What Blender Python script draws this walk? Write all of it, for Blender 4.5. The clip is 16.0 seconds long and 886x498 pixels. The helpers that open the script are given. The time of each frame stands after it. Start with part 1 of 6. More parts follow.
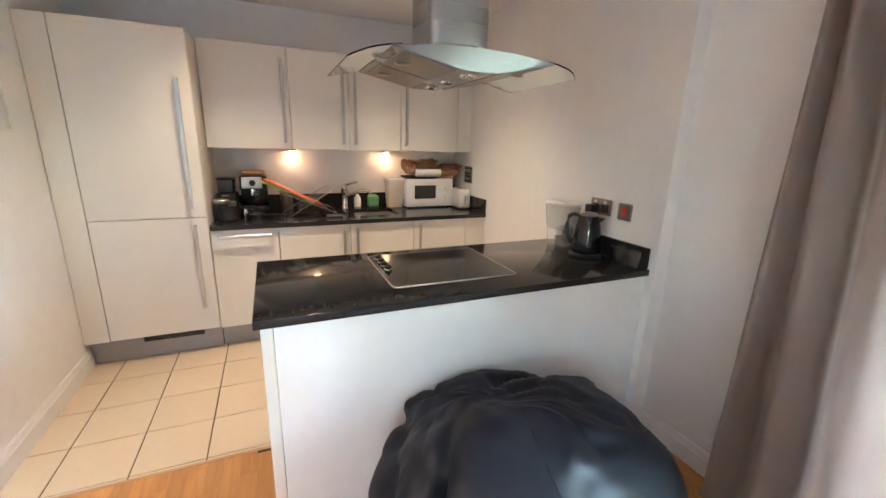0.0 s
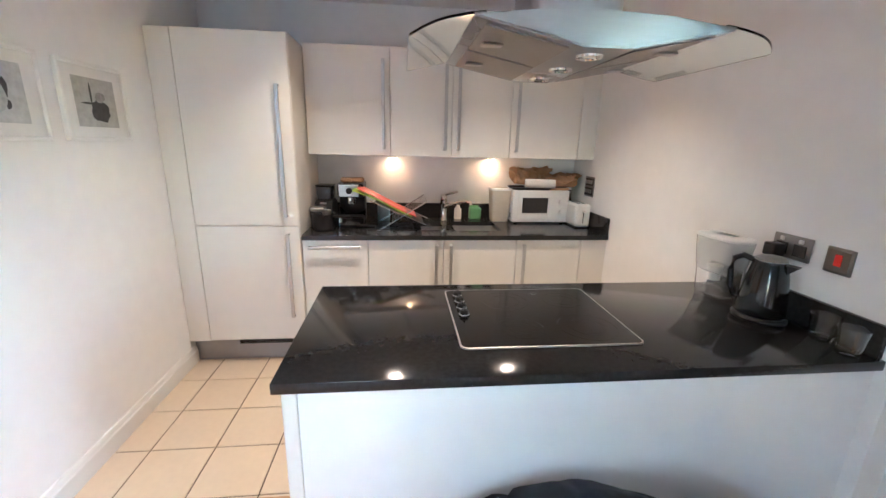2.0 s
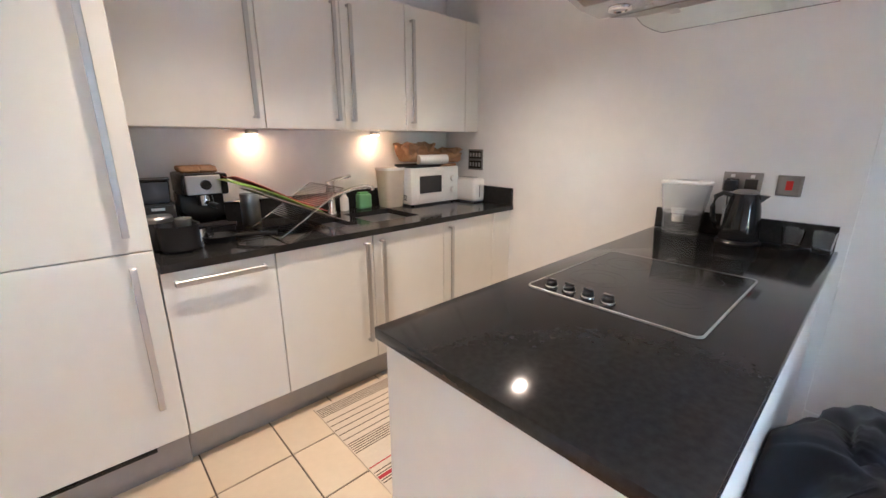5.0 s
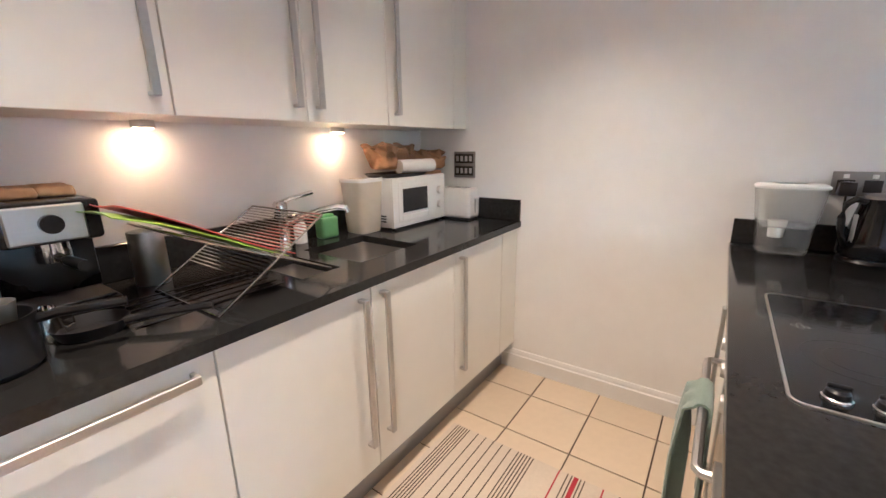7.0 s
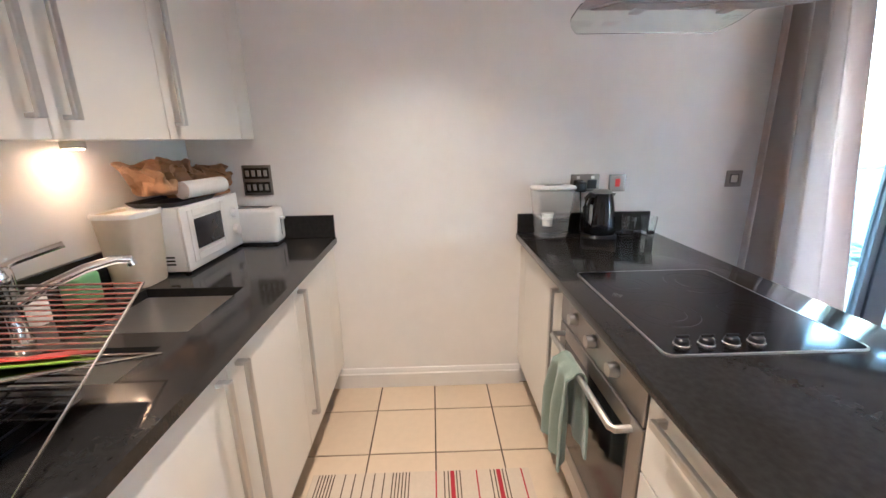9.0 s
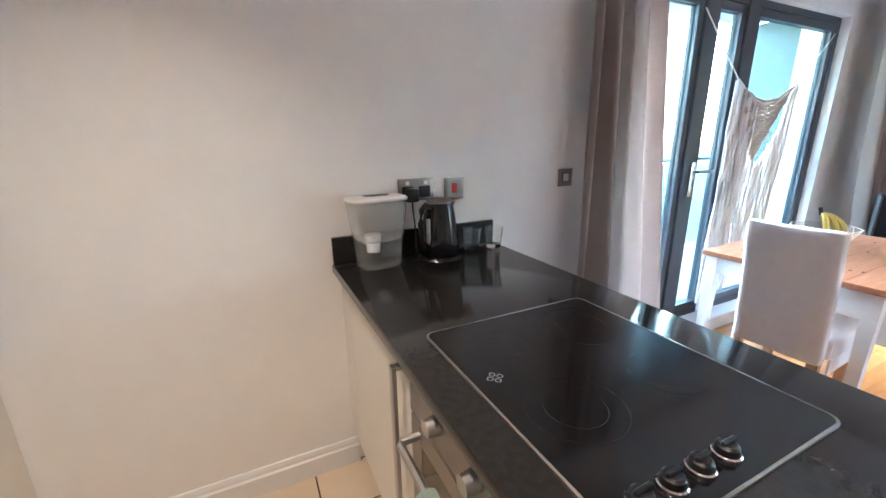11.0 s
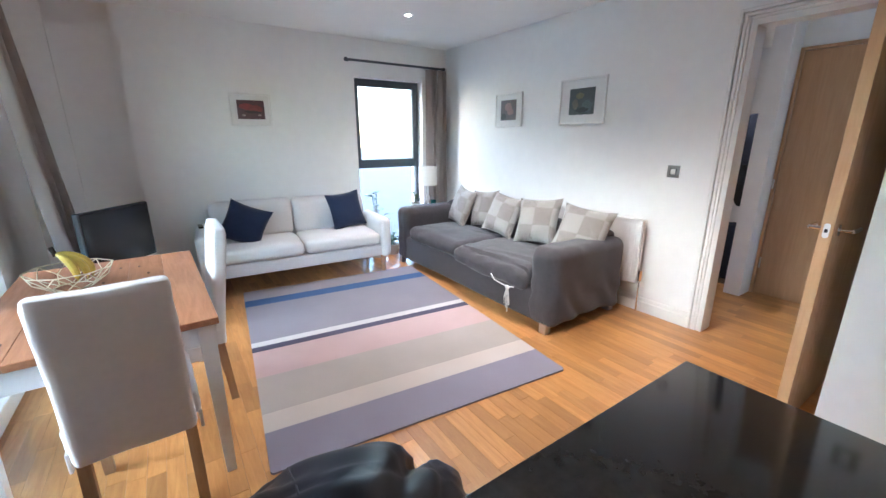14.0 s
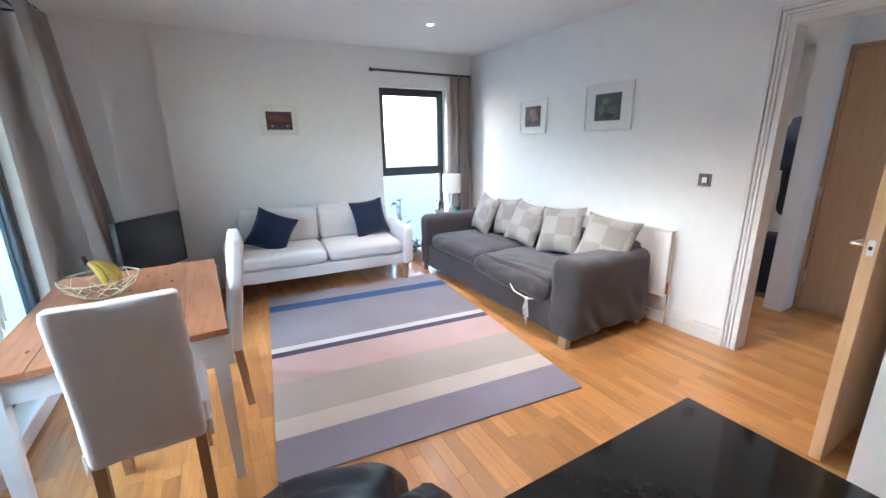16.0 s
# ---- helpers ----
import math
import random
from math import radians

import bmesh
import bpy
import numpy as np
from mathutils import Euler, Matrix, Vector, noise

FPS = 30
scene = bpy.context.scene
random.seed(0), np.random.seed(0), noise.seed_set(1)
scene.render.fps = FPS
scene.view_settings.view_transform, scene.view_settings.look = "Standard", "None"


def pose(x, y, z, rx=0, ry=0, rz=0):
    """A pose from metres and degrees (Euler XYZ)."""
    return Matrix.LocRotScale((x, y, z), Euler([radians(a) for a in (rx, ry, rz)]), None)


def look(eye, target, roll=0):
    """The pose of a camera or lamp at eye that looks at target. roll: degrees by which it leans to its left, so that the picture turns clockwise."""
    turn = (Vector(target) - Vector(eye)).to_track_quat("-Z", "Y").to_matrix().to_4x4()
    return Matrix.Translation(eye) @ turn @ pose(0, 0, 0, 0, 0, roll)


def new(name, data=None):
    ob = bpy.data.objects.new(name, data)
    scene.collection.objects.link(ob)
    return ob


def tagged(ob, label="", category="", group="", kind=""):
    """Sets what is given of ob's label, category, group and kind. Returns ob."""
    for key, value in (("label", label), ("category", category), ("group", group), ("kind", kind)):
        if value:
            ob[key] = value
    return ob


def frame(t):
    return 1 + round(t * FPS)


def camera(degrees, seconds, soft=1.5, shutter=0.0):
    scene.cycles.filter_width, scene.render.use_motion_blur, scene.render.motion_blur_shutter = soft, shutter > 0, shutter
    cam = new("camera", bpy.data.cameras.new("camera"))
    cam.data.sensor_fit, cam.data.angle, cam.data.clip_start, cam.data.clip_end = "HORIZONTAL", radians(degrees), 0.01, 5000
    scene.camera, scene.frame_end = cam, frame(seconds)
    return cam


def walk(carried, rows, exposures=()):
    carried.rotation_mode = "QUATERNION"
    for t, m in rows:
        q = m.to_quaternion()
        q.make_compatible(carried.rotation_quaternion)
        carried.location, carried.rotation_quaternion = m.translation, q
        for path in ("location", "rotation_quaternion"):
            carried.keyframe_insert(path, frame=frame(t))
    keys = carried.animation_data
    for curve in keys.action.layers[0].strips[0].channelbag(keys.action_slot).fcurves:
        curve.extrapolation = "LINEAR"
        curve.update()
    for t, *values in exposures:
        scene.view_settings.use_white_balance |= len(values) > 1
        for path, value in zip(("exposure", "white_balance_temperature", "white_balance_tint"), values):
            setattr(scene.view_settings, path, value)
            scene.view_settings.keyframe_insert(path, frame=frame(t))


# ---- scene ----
cam = camera(95.9, 16.0)
PATH = [
    (0, (1.093, 0.791, 1.487), (1.859, 2.567, 0.977), 1.6),
    (0.5, (1.187, 0.914, 1.485), (1.662, 2.788, 0.972), 1.4),
    (1, (1.287, 1.055, 1.514), (1.603, 2.962, 1.001), 1.2),
    (1.5, (1.36, 1.137, 1.561), (1.599, 3.054, 1.047), 1.2),
    (2, (1.336, 1.193, 1.515), (1.544, 3.114, 1.001), 1.4),
    (2.5, (1.172, 1.261, 1.444), (1.453, 3.174, 0.933), 1.4),
    (3, (1.029, 1.433, 1.37), (1.531, 3.302, 0.865), 1.3),
    (3.5, (0.827, 1.575, 1.381), (1.617, 3.343, 0.882), 1.0),
    (4, (0.568, 1.695, 1.369), (1.638, 3.309, 0.868), 0.6),
    (4.2, (0.507, 1.753, 1.359), (1.66, 3.305, 0.849), 0.4),
    (6.5, (0.623, 2.714, 1.359), (2.054, 4.017, 0.853), -0.3),
    (7, (0.732, 2.895, 1.323), (2.318, 4.007, 0.824), -0.8),
    (7.2, (0.754, 2.968, 1.324), (2.423, 3.948, 0.818), -1.1),
    (7.5, (0.753, 3.068, 1.32), (2.539, 3.818, 0.821), -1.1),
    (8, (0.705, 3.234, 1.338), (2.607, 3.584, 0.83), -1.2),
    (8.2, (0.699, 3.292, 1.357), (2.622, 3.497, 0.849), -1.1),
    (10.3, (0.982, 3.217, 1.416), (2.886, 2.927, 0.88), -1.4),
    (10.5, (1.071, 3.186, 1.402), (2.955, 2.771, 0.873), -1.6),
    (11, (1.308, 3.1, 1.369), (3.039, 2.254, 0.83), -0.7),
    (11.3, (1.45, 3.021, 1.353), (3.011, 1.884, 0.836), -0.2),
    (11.6, (1.56, 2.959, 1.356), (2.886, 1.558, 0.828), -0.8),
    (12, (1.692, 2.899, 1.353), (2.577, 1.188, 0.815), -0.5),
    (12.5, (1.753, 2.77, 1.346), (2.043, 0.867, 0.803), -0.4),
    (13, (1.799, 2.614, 1.364), (1.473, 0.718, 0.818), -0.3),
    (13.2, (1.824, 2.577, 1.37), (1.281, 0.731, 0.824), -0.1),
    (13.5, (1.84, 2.544, 1.379), (1.038, 0.793, 0.838), -0.2),
    (14, (1.947, 2.495, 1.418), (0.862, 0.903, 0.881), -0.1),
    (14.5, (2.005, 2.46, 1.448), (0.813, 0.946, 0.915), -0.1),
    (15, (2.038, 2.432, 1.448), (0.852, 0.911, 0.921), -0.3),
    (15.5, (2.016, 2.429, 1.449), (0.902, 0.851, 0.928), -0.6),
    (16, (1.835, 2.524, 1.454), (0.883, 0.843, 0.937), -0.8),
]
walk(cam, [(t, look(eye, target, roll)) for t, eye, target, roll in PATH],
     exposures=[(0, 5.75, 5700, 16), (0.5, 6.0, 5150, 15), (1, 5.95, 5150, 16), (4, 5.85, 5150, 16), (6.5, 5.95, 5150, 17), (8, 6.05, 5000, 16), (11, 5.75, 5100, 16), (12.5, 5.3, 5500, 19), (14, 4.95, 5400, 17), (16, 4.95, 5400, 17)])

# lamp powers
UNDER, DOWN, KITCHEN, HALL_FILL = 0.011, 3.6, 2.1, 1.0

# world, sun and exposure
world = bpy.data.worlds.new("sky")
scene.world = world
world.use_nodes = True
wn, wl = world.node_tree.nodes, world.node_tree.links
sky = wn.new("ShaderNodeTexSky")
sky.sky_type, sky.sun_disc = "NISHITA", False
sky.sun_elevation, sky.sun_rotation = radians(9), radians(97)
sky.dust_density = 1.0
wn["Background"].inputs["Strength"].default_value = 0.15
wl.new(sky.outputs[0], wn["Background"].inputs["Color"])
sun = new("sun", bpy.data.lights.new("sun", "SUN"))
sun.data.energy, sun.data.angle, sun.data.color = 0.55, radians(65), (1.0, 0.97, 0.93)
sun.matrix_world = look((0, 0, 0), (-0.98, 0.11, -0.155))

# ---- materials ----
MATS = {}


def base_nodes(name):
    m = bpy.data.materials.new(name)
    m.use_nodes = True
    n, l = m.node_tree.nodes, m.node_tree.links
    return m, n, l, n["Principled BSDF"]


def mat(name, col, rough=0.5, metal=0.0, var=0.05, scale=6.0, bump=0.0, bscale=80.0, rvar=0.08, spec=0.5, coat=0.0, sheen=0.0, random_col=0.0, stretch=(1, 1, 1)):
    """A surface with two scales of colour variation, uneven gloss and a fine relief."""
    if name in MATS:
        return MATS[name]
    m, n, l, b = base_nodes(name)
    tc = n.new("ShaderNodeTexCoord")
    mp = n.new("ShaderNodeMapping")
    mp.inputs["Scale"].default_value = stretch
    l.new(tc.outputs["Object"], mp.inputs["Vector"])
    big, small = n.new("ShaderNodeTexNoise"), n.new("ShaderNodeTexNoise")
    big.inputs["Scale"].default_value, small.inputs["Scale"].default_value = scale * 0.25, scale * 4
    big.inputs["Detail"].default_value = small.inputs["Detail"].default_value = 5
    for t in (big, small):
        l.new(mp.outputs[0], t.inputs["Vector"])
    add = n.new("ShaderNodeMath")
    add.operation = "ADD"
    l.new(big.outputs["Fac"], add.inputs[0])
    l.new(small.outputs["Fac"], add.inputs[1])
    rng = n.new("ShaderNodeMapRange")
    rng.inputs["From Min"].default_value, rng.inputs["From Max"].default_value = 0.6, 1.4
    rng.inputs["To Min"].default_value, rng.inputs["To Max"].default_value = 1 - var, 1 + var
    l.new(add.outputs[0], rng.inputs["Value"])
    last = rng.outputs[0]
    if random_col:
        oi = n.new("ShaderNodeObjectInfo")
        rr = n.new("ShaderNodeMapRange")
        rr.inputs["To Min"].default_value, rr.inputs["To Max"].default_value = 1 - random_col, 1 + random_col
        l.new(oi.outputs["Random"], rr.inputs["Value"])
        mm = n.new("ShaderNodeMath")
        mm.operation = "MULTIPLY"
        l.new(last, mm.inputs[0])
        l.new(rr.outputs[0], mm.inputs[1])
        last = mm.outputs[0]
    hs = n.new("ShaderNodeHueSaturation")
    hs.inputs["Color"].default_value = (*col, 1)
    l.new(last, hs.inputs["Value"])
    l.new(hs.outputs[0], b.inputs["Base Color"])
    ro = n.new("ShaderNodeMapRange")
    ro.inputs["From Min"].default_value, ro.inputs["From Max"].default_value = 0.3, 0.7
    ro.inputs["To Min"].default_value, ro.inputs["To Max"].default_value = max(0.02, rough - rvar), min(1, rough + rvar)
    l.new(big.outputs["Fac"], ro.inputs["Value"])
    l.new(ro.outputs[0], b.inputs["Roughness"])
    b.inputs["Metallic"].default_value = metal
    b.inputs["Specular IOR Level"].default_value = spec
    b.inputs["Coat Weight"].default_value = coat
    b.inputs["Sheen Weight"].default_value = sheen
    if bump:
        bn, bp = n.new("ShaderNodeTexNoise"), n.new("ShaderNodeBump")
        bn.inputs["Scale"].default_value, bn.inputs["Detail"].default_value = bscale, 4
        bp.inputs["Strength"].default_value, bp.inputs["Distance"].default_value = bump, 0.004
        l.new(mp.outputs[0], bn.inputs["Vector"])
        l.new(bn.outputs["Fac"], bp.inputs["Height"])
        l.new(bp.outputs[0], b.inputs["Normal"])
    MATS[name] = m
    return m


def let_through(m, col, share):
    """Lets a share of the light through a thin cloth."""
    n, l = m.node_tree.nodes, m.node_tree.links
    tr, mx = n.new("ShaderNodeBsdfTranslucent"), n.new("ShaderNodeMixShader")
    tr.inputs["Color"].default_value = (*col, 1)
    mx.inputs[0].default_value = share
    l.new(n["Principled BSDF"].outputs[0], mx.inputs[1])
    l.new(tr.outputs[0], mx.inputs[2])
    l.new(mx.outputs[0], n["Material Output"].inputs["Surface"])


def glass_mat(name, col=(1, 1, 1), rough=0.0, ior=1.45):
    m, n, l, b = base_nodes(name)
    b.inputs["Base Color"].default_value = (*col, 1)
    b.inputs["Transmission Weight"].default_value = 1.0
    b.inputs["Roughness"].default_value = rough
    b.inputs["IOR"].default_value = ior
    return m


def glow_mat(name, col, strength):
    m, n, l, b = base_nodes(name)
    b.inputs["Emission Color"].default_value = (*col, 1)
    b.inputs["Emission Strength"].default_value = strength
    b.inputs["Base Color"].default_value = (0.8, 0.8, 0.8, 1)
    return m


def wood_mat(name, col, dark, rough=0.4, rand=0.22, ring=9.0, axis=(1, 9, 9), coat=0.0):
    """Wood with grain along the object's x (or as axis says), each board of its own shade."""
    m, n, l, b = base_nodes(name)
    tc, mp = n.new("ShaderNodeTexCoord"), n.new("ShaderNodeMapping")
    mp.inputs["Scale"].default_value = axis
    oi = n.new("ShaderNodeObjectInfo")
    geo = n.new("ShaderNodeNewGeometry")
    ri = n.new("ShaderNodeMath")
    ri.operation = "ADD"
    l.new(oi.outputs["Random"], ri.inputs[0])
    l.new(geo.outputs["Random Per Island"], ri.inputs[1])
    fr = n.new("ShaderNodeMath")
    fr.operation = "FRACT"
    l.new(ri.outputs[0], fr.inputs[0])
    off = n.new("ShaderNodeVectorMath")
    off.operation = "MULTIPLY_ADD"
    off.inputs[1].default_value = (37, 23, 11)
    l.new(fr.outputs[0], off.inputs[0])
    l.new(tc.outputs["Object"], off.inputs[2])
    l.new(off.outputs[0], mp.inputs["Vector"])
    g, f = n.new("ShaderNodeTexNoise"), n.new("ShaderNodeTexNoise")
    g.inputs["Scale"].default_value, g.inputs["Detail"].default_value, g.inputs["Distortion"].default_value = ring * 0.35, 6, 1.2
    f.inputs["Scale"].default_value, f.inputs["Detail"].default_value = ring * 3, 3
    l.new(mp.outputs[0], g.inputs["Vector"])
    l.new(mp.outputs[0], f.inputs["Vector"])
    add = n.new("ShaderNodeMath")
    add.operation = "MULTIPLY_ADD"
    add.inputs[1].default_value = 0.35
    l.new(f.outputs["Fac"], add.inputs[0])
    l.new(g.outputs["Fac"], add.inputs[2])
    rng = n.new("ShaderNodeMapRange")
    rng.inputs["From Min"].default_value, rng.inputs["From Max"].default_value = 0.45, 0.95
    l.new(add.outputs[0], rng.inputs["Value"])
    mix = n.new("ShaderNodeMix")
    mix.data_type = "RGBA"
    mix.inputs["A"].default_value, mix.inputs["B"].default_value = (*dark, 1), (*col, 1)
    l.new(rng.outputs[0], mix.inputs["Factor"])
    hs = n.new("ShaderNodeHueSaturation")
    rr = n.new("ShaderNodeMapRange")
    rr.inputs["To Min"].default_value, rr.inputs["To Max"].default_value = 1 - rand, 1 + rand
    l.new(fr.outputs[0], rr.inputs["Value"])
    l.new(mix.outputs["Result"], hs.inputs["Color"])
    l.new(rr.outputs[0], hs.inputs["Value"])
    l.new(hs.outputs[0], b.inputs["Base Color"])
    ro = n.new("ShaderNodeMapRange")
    ro.inputs["To Min"].default_value, ro.inputs["To Max"].default_value = rough + 0.08, rough - 0.06
    l.new(g.outputs["Fac"], ro.inputs["Value"])
    l.new(ro.outputs[0], b.inputs["Roughness"])
    b.inputs["Coat Weight"].default_value = coat
    b.inputs["Coat Roughness"].default_value = 0.15
    bp = n.new("ShaderNodeBump")
    bp.inputs["Strength"].default_value, bp.inputs["Distance"].default_value = 0.12, 0.002
    l.new(add.outputs[0], bp.inputs["Height"])
    l.new(bp.outputs[0], b.inputs["Normal"])
    return m


def granite_mat(name):
    """Polished near-black stone with a fine mottled grain."""
    m, n, l, b = base_nodes(name)
    tc = n.new("ShaderNodeTexCoord")
    s = n.new("ShaderNodeTexNoise")
    s.inputs["Scale"].default_value, s.inputs["Detail"].default_value = 60, 4
    l.new(tc.outputs["Object"], s.inputs["Vector"])
    ramp = n.new("ShaderNodeValToRGB")
    e = ramp.color_ramp.elements
    e[0].position, e[0].color = 0.30, (0.019, 0.019, 0.0195, 1)
    e[1].position, e[1].color = 0.75, (0.028, 0.0275, 0.027, 1)
    l.new(s.outputs["Fac"], ramp.inputs["Fac"])
    l.new(ramp.outputs[0], b.inputs["Base Color"])
    b.inputs["Specular IOR Level"].default_value = 0.33
    big = n.new("ShaderNodeTexNoise")
    big.inputs["Scale"].default_value, big.inputs["Detail"].default_value = 3, 5
    l.new(tc.outputs["Object"], big.inputs["Vector"])
    ro = n.new("ShaderNodeMapRange")
    ro.inputs["To Min"].default_value, ro.inputs["To Max"].default_value = 0.085, 0.12
    l.new(big.outputs["Fac"], ro.inputs["Value"])
    l.new(ro.outputs[0], b.inputs["Roughness"])
    return m


def stripe_mat(name, axis, stops, rough=0.9, bump=0.4, bscale=350):
    """Woven cloth in stripes of plain colours across one axis of the object; stops: (metres, colour)."""
    m, n, l, b = base_nodes(name)
    tc, sep = n.new("ShaderNodeTexCoord"), n.new("ShaderNodeSeparateXYZ")
    l.new(tc.outputs["Object"], sep.inputs[0])
    lo, hi = stops[0][0], stops[-1][0] + 0.5
    rng = n.new("ShaderNodeMapRange")
    rng.inputs["From Min"].default_value, rng.inputs["From Max"].default_value = lo, hi
    l.new(sep.outputs[axis], rng.inputs["Value"])
    ramp = n.new("ShaderNodeValToRGB")
    ramp.color_ramp.interpolation = "CONSTANT"
    el = ramp.color_ramp.elements
    while len(el) < len(stops):
        el.new(0.99)
    for e, (p, c) in zip(el, stops):
        e.position = (p - lo) / (hi - lo)
        e.color = (*c, 1)
    l.new(rng.outputs[0], ramp.inputs["Fac"])
    nz, big = n.new("ShaderNodeTexNoise"), n.new("ShaderNodeTexNoise")
    nz.inputs["Scale"].default_value, big.inputs["Scale"].default_value = bscale, 2.5
    big.inputs["Detail"].default_value = 6
    l.new(tc.outputs["Object"], nz.inputs["Vector"])
    l.new(tc.outputs["Object"], big.inputs["Vector"])
    add = n.new("ShaderNodeMath")
    add.operation = "ADD"
    l.new(nz.outputs["Fac"], add.inputs[0])
    l.new(big.outputs["Fac"], add.inputs[1])
    vr = n.new("ShaderNodeMapRange")
    vr.inputs["From Min"].default_value, vr.inputs["From Max"].default_value = 0.6, 1.4
    vr.inputs["To Min"].default_value, vr.inputs["To Max"].default_value = 0.88, 1.1
    l.new(add.outputs[0], vr.inputs["Value"])
    hs = n.new("ShaderNodeHueSaturation")
    l.new(ramp.outputs[0], hs.inputs["Color"])
    l.new(vr.outputs[0], hs.inputs["Value"])
    l.new(hs.outputs[0], b.inputs["Base Color"])
    b.inputs["Roughness"].default_value = rough
    b.inputs["Specular IOR Level"].default_value = 0.2
    bp = n.new("ShaderNodeBump")
    bp.inputs["Strength"].default_value, bp.inputs["Distance"].default_value = bump, 0.002
    l.new(nz.outputs["Fac"], bp.inputs["Height"])
    l.new(bp.outputs[0], b.inputs["Normal"])
    return m


WALL = mat("wall_paint", (0.82, 0.81, 0.795), 0.75, var=0.03, scale=3, bump=0.05, bscale=220)
CEIL = mat("ceiling_paint", (0.84, 0.83, 0.815), 0.8, var=0.02, scale=2, bump=0.04, bscale=200)
GLOSS = mat("white_gloss_trim", (0.78, 0.77, 0.75), 0.35, var=0.03, scale=4)
UNIT = mat("cream_gloss_laminate", (0.77, 0.75, 0.69), 0.42, var=0.02, scale=3, rvar=0.05)
CARCASS = mat("carcass_board", (0.68, 0.66, 0.61), 0.45, var=0.03)
STEEL = mat("brushed_steel", (0.55, 0.54, 0.52), 0.38, 1.0, var=0.04, scale=5, stretch=(1, 1, 6))
CHROME = mat("polished_chrome", (0.78, 0.77, 0.75), 0.08, 1.0, var=0.03)
KICK = mat("grey_metal_plinth", (0.33, 0.33, 0.34), 0.4, 0.6, var=0.05)
GRANITE = granite_mat("black_granite")
HOBGLASS = mat("black_ceramic_glass", (0.007, 0.007, 0.008), 0.12, var=0.2, scale=9, rvar=0.10)
BLACK = mat("black_plastic", (0.012, 0.012, 0.013), 0.3, var=0.1, scale=20)
BLACKSAT = mat("black_satin_plastic", (0.018, 0.018, 0.02), 0.5, var=0.1, scale=20)
WHITEPL = mat("white_plastic", (0.78, 0.77, 0.75), 0.35, var=0.03, scale=10)
GREYFRAME = mat("anthracite_window_frame", (0.045, 0.056, 0.07), 0.4, var=0.08)
OAKDOOR = wood_mat("oak_veneer_door", (0.50, 0.30, 0.155), (0.42, 0.24, 0.115), 0.42, rand=0.04, axis=(10, 10, 0.8))
OAKFLOOR = wood_mat("oak_floor", (0.60, 0.30, 0.095), (0.46, 0.205, 0.058), 0.32, rand=0.20, axis=(10, 1, 10), coat=0.25)
PINE = wood_mat("stained_pine", (0.43, 0.20, 0.10), (0.31, 0.13, 0.06), 0.4, rand=0.12, axis=(12, 1, 12))
BEECH = wood_mat("pale_birch", (0.46, 0.28, 0.15), (0.36, 0.20, 0.10), 0.45, rand=0.08, axis=(8, 8, 1))
TABLEWHITE = mat("white_painted_wood", (0.76, 0.75, 0.74), 0.4, var=0.04, scale=8, bump=0.05)
TILE = mat("cream_floor_tile", (0.66, 0.54, 0.39), 0.36, var=0.04, scale=7, bump=0.02, bscale=30, random_col=0.035)
GROUT = mat("dark_grout", (0.10, 0.07, 0.05), 0.9, var=0.2, scale=20, bump=0.3)
CURTAIN = mat("taupe_curtain_cloth", (0.38, 0.33, 0.30), 0.9, var=0.06, scale=14, bump=0.25, bscale=500, sheen=0.3, spec=0.2)
let_through(CURTAIN, (0.62, 0.54, 0.50), 0.43)
WHITECLOTH = mat("white_cotton_cover", (0.74, 0.72, 0.71), 0.9, var=0.04, scale=9, bump=0.25, bscale=400, sheen=0.15, spec=0.2)
CHAIRCLOTH = mat("creased_chair_cover", (0.74, 0.72, 0.72), 0.9, var=0.05, scale=7, bump=0.8, bscale=7, sheen=0.15, spec=0.2)
GREYCLOTH = mat("dark_grey_stretch_cover", (0.066, 0.060, 0.063), 0.92, var=0.14, scale=9, bump=0.3, bscale=450, sheen=0.25, spec=0.15)
NAVY = mat("navy_cotton", (0.014, 0.024, 0.058), 0.9, var=0.15, scale=14, bump=0.3, bscale=400, sheen=0.2, spec=0.2)
LEATHER = mat("navy_black_leatherette", (0.006, 0.008, 0.015), 0.46, var=0.15, scale=10, bump=0.12, bscale=260, rvar=0.08, spec=0.38)
GLASS = glass_mat("clear_glass", (0.96, 0.98, 0.97))
PANE = glass_mat("window_glass", (0.97, 0.99, 0.98), 0.0, 1.1)
TINTED = glass_mat("tinted_balcony_glass", (0.64, 0.81, 0.80), 0.0, 1.1)


# ---- building helpers ----
def thing(name, at, label, category, group="", turn=0.0, kind=""):
    ob = new(name)
    ob.empty_display_size = 0.05
    ob.matrix_basis = pose(*at, 0, 0, turn)
    return tagged(ob, label, category, group, kind)


def mesh_of(bm, name, material, sharp=35):
    me = bpy.data.meshes.new(name)
    bmesh.ops.recalc_face_normals(bm, faces=bm.faces)
    bm.to_mesh(me)
    bm.free()
    me.materials.append(material)
    me.shade_smooth()
    me.set_sharp_from_angle(angle=radians(sharp))
    return me


def part(name, bm, material, parent=None, label="", sharp=35):
    ob = new(name, mesh_of(bm, name, material, sharp))
    if parent is not None:
        ob.parent = parent
    return tagged(ob, label)


def structure(name, bm, material, label="", category="", sharp=35):
    return tagged(part(name, bm, material, None, label, sharp), label, category or name.split("_")[0], "", "structure")


def B():
    return bmesh.new()


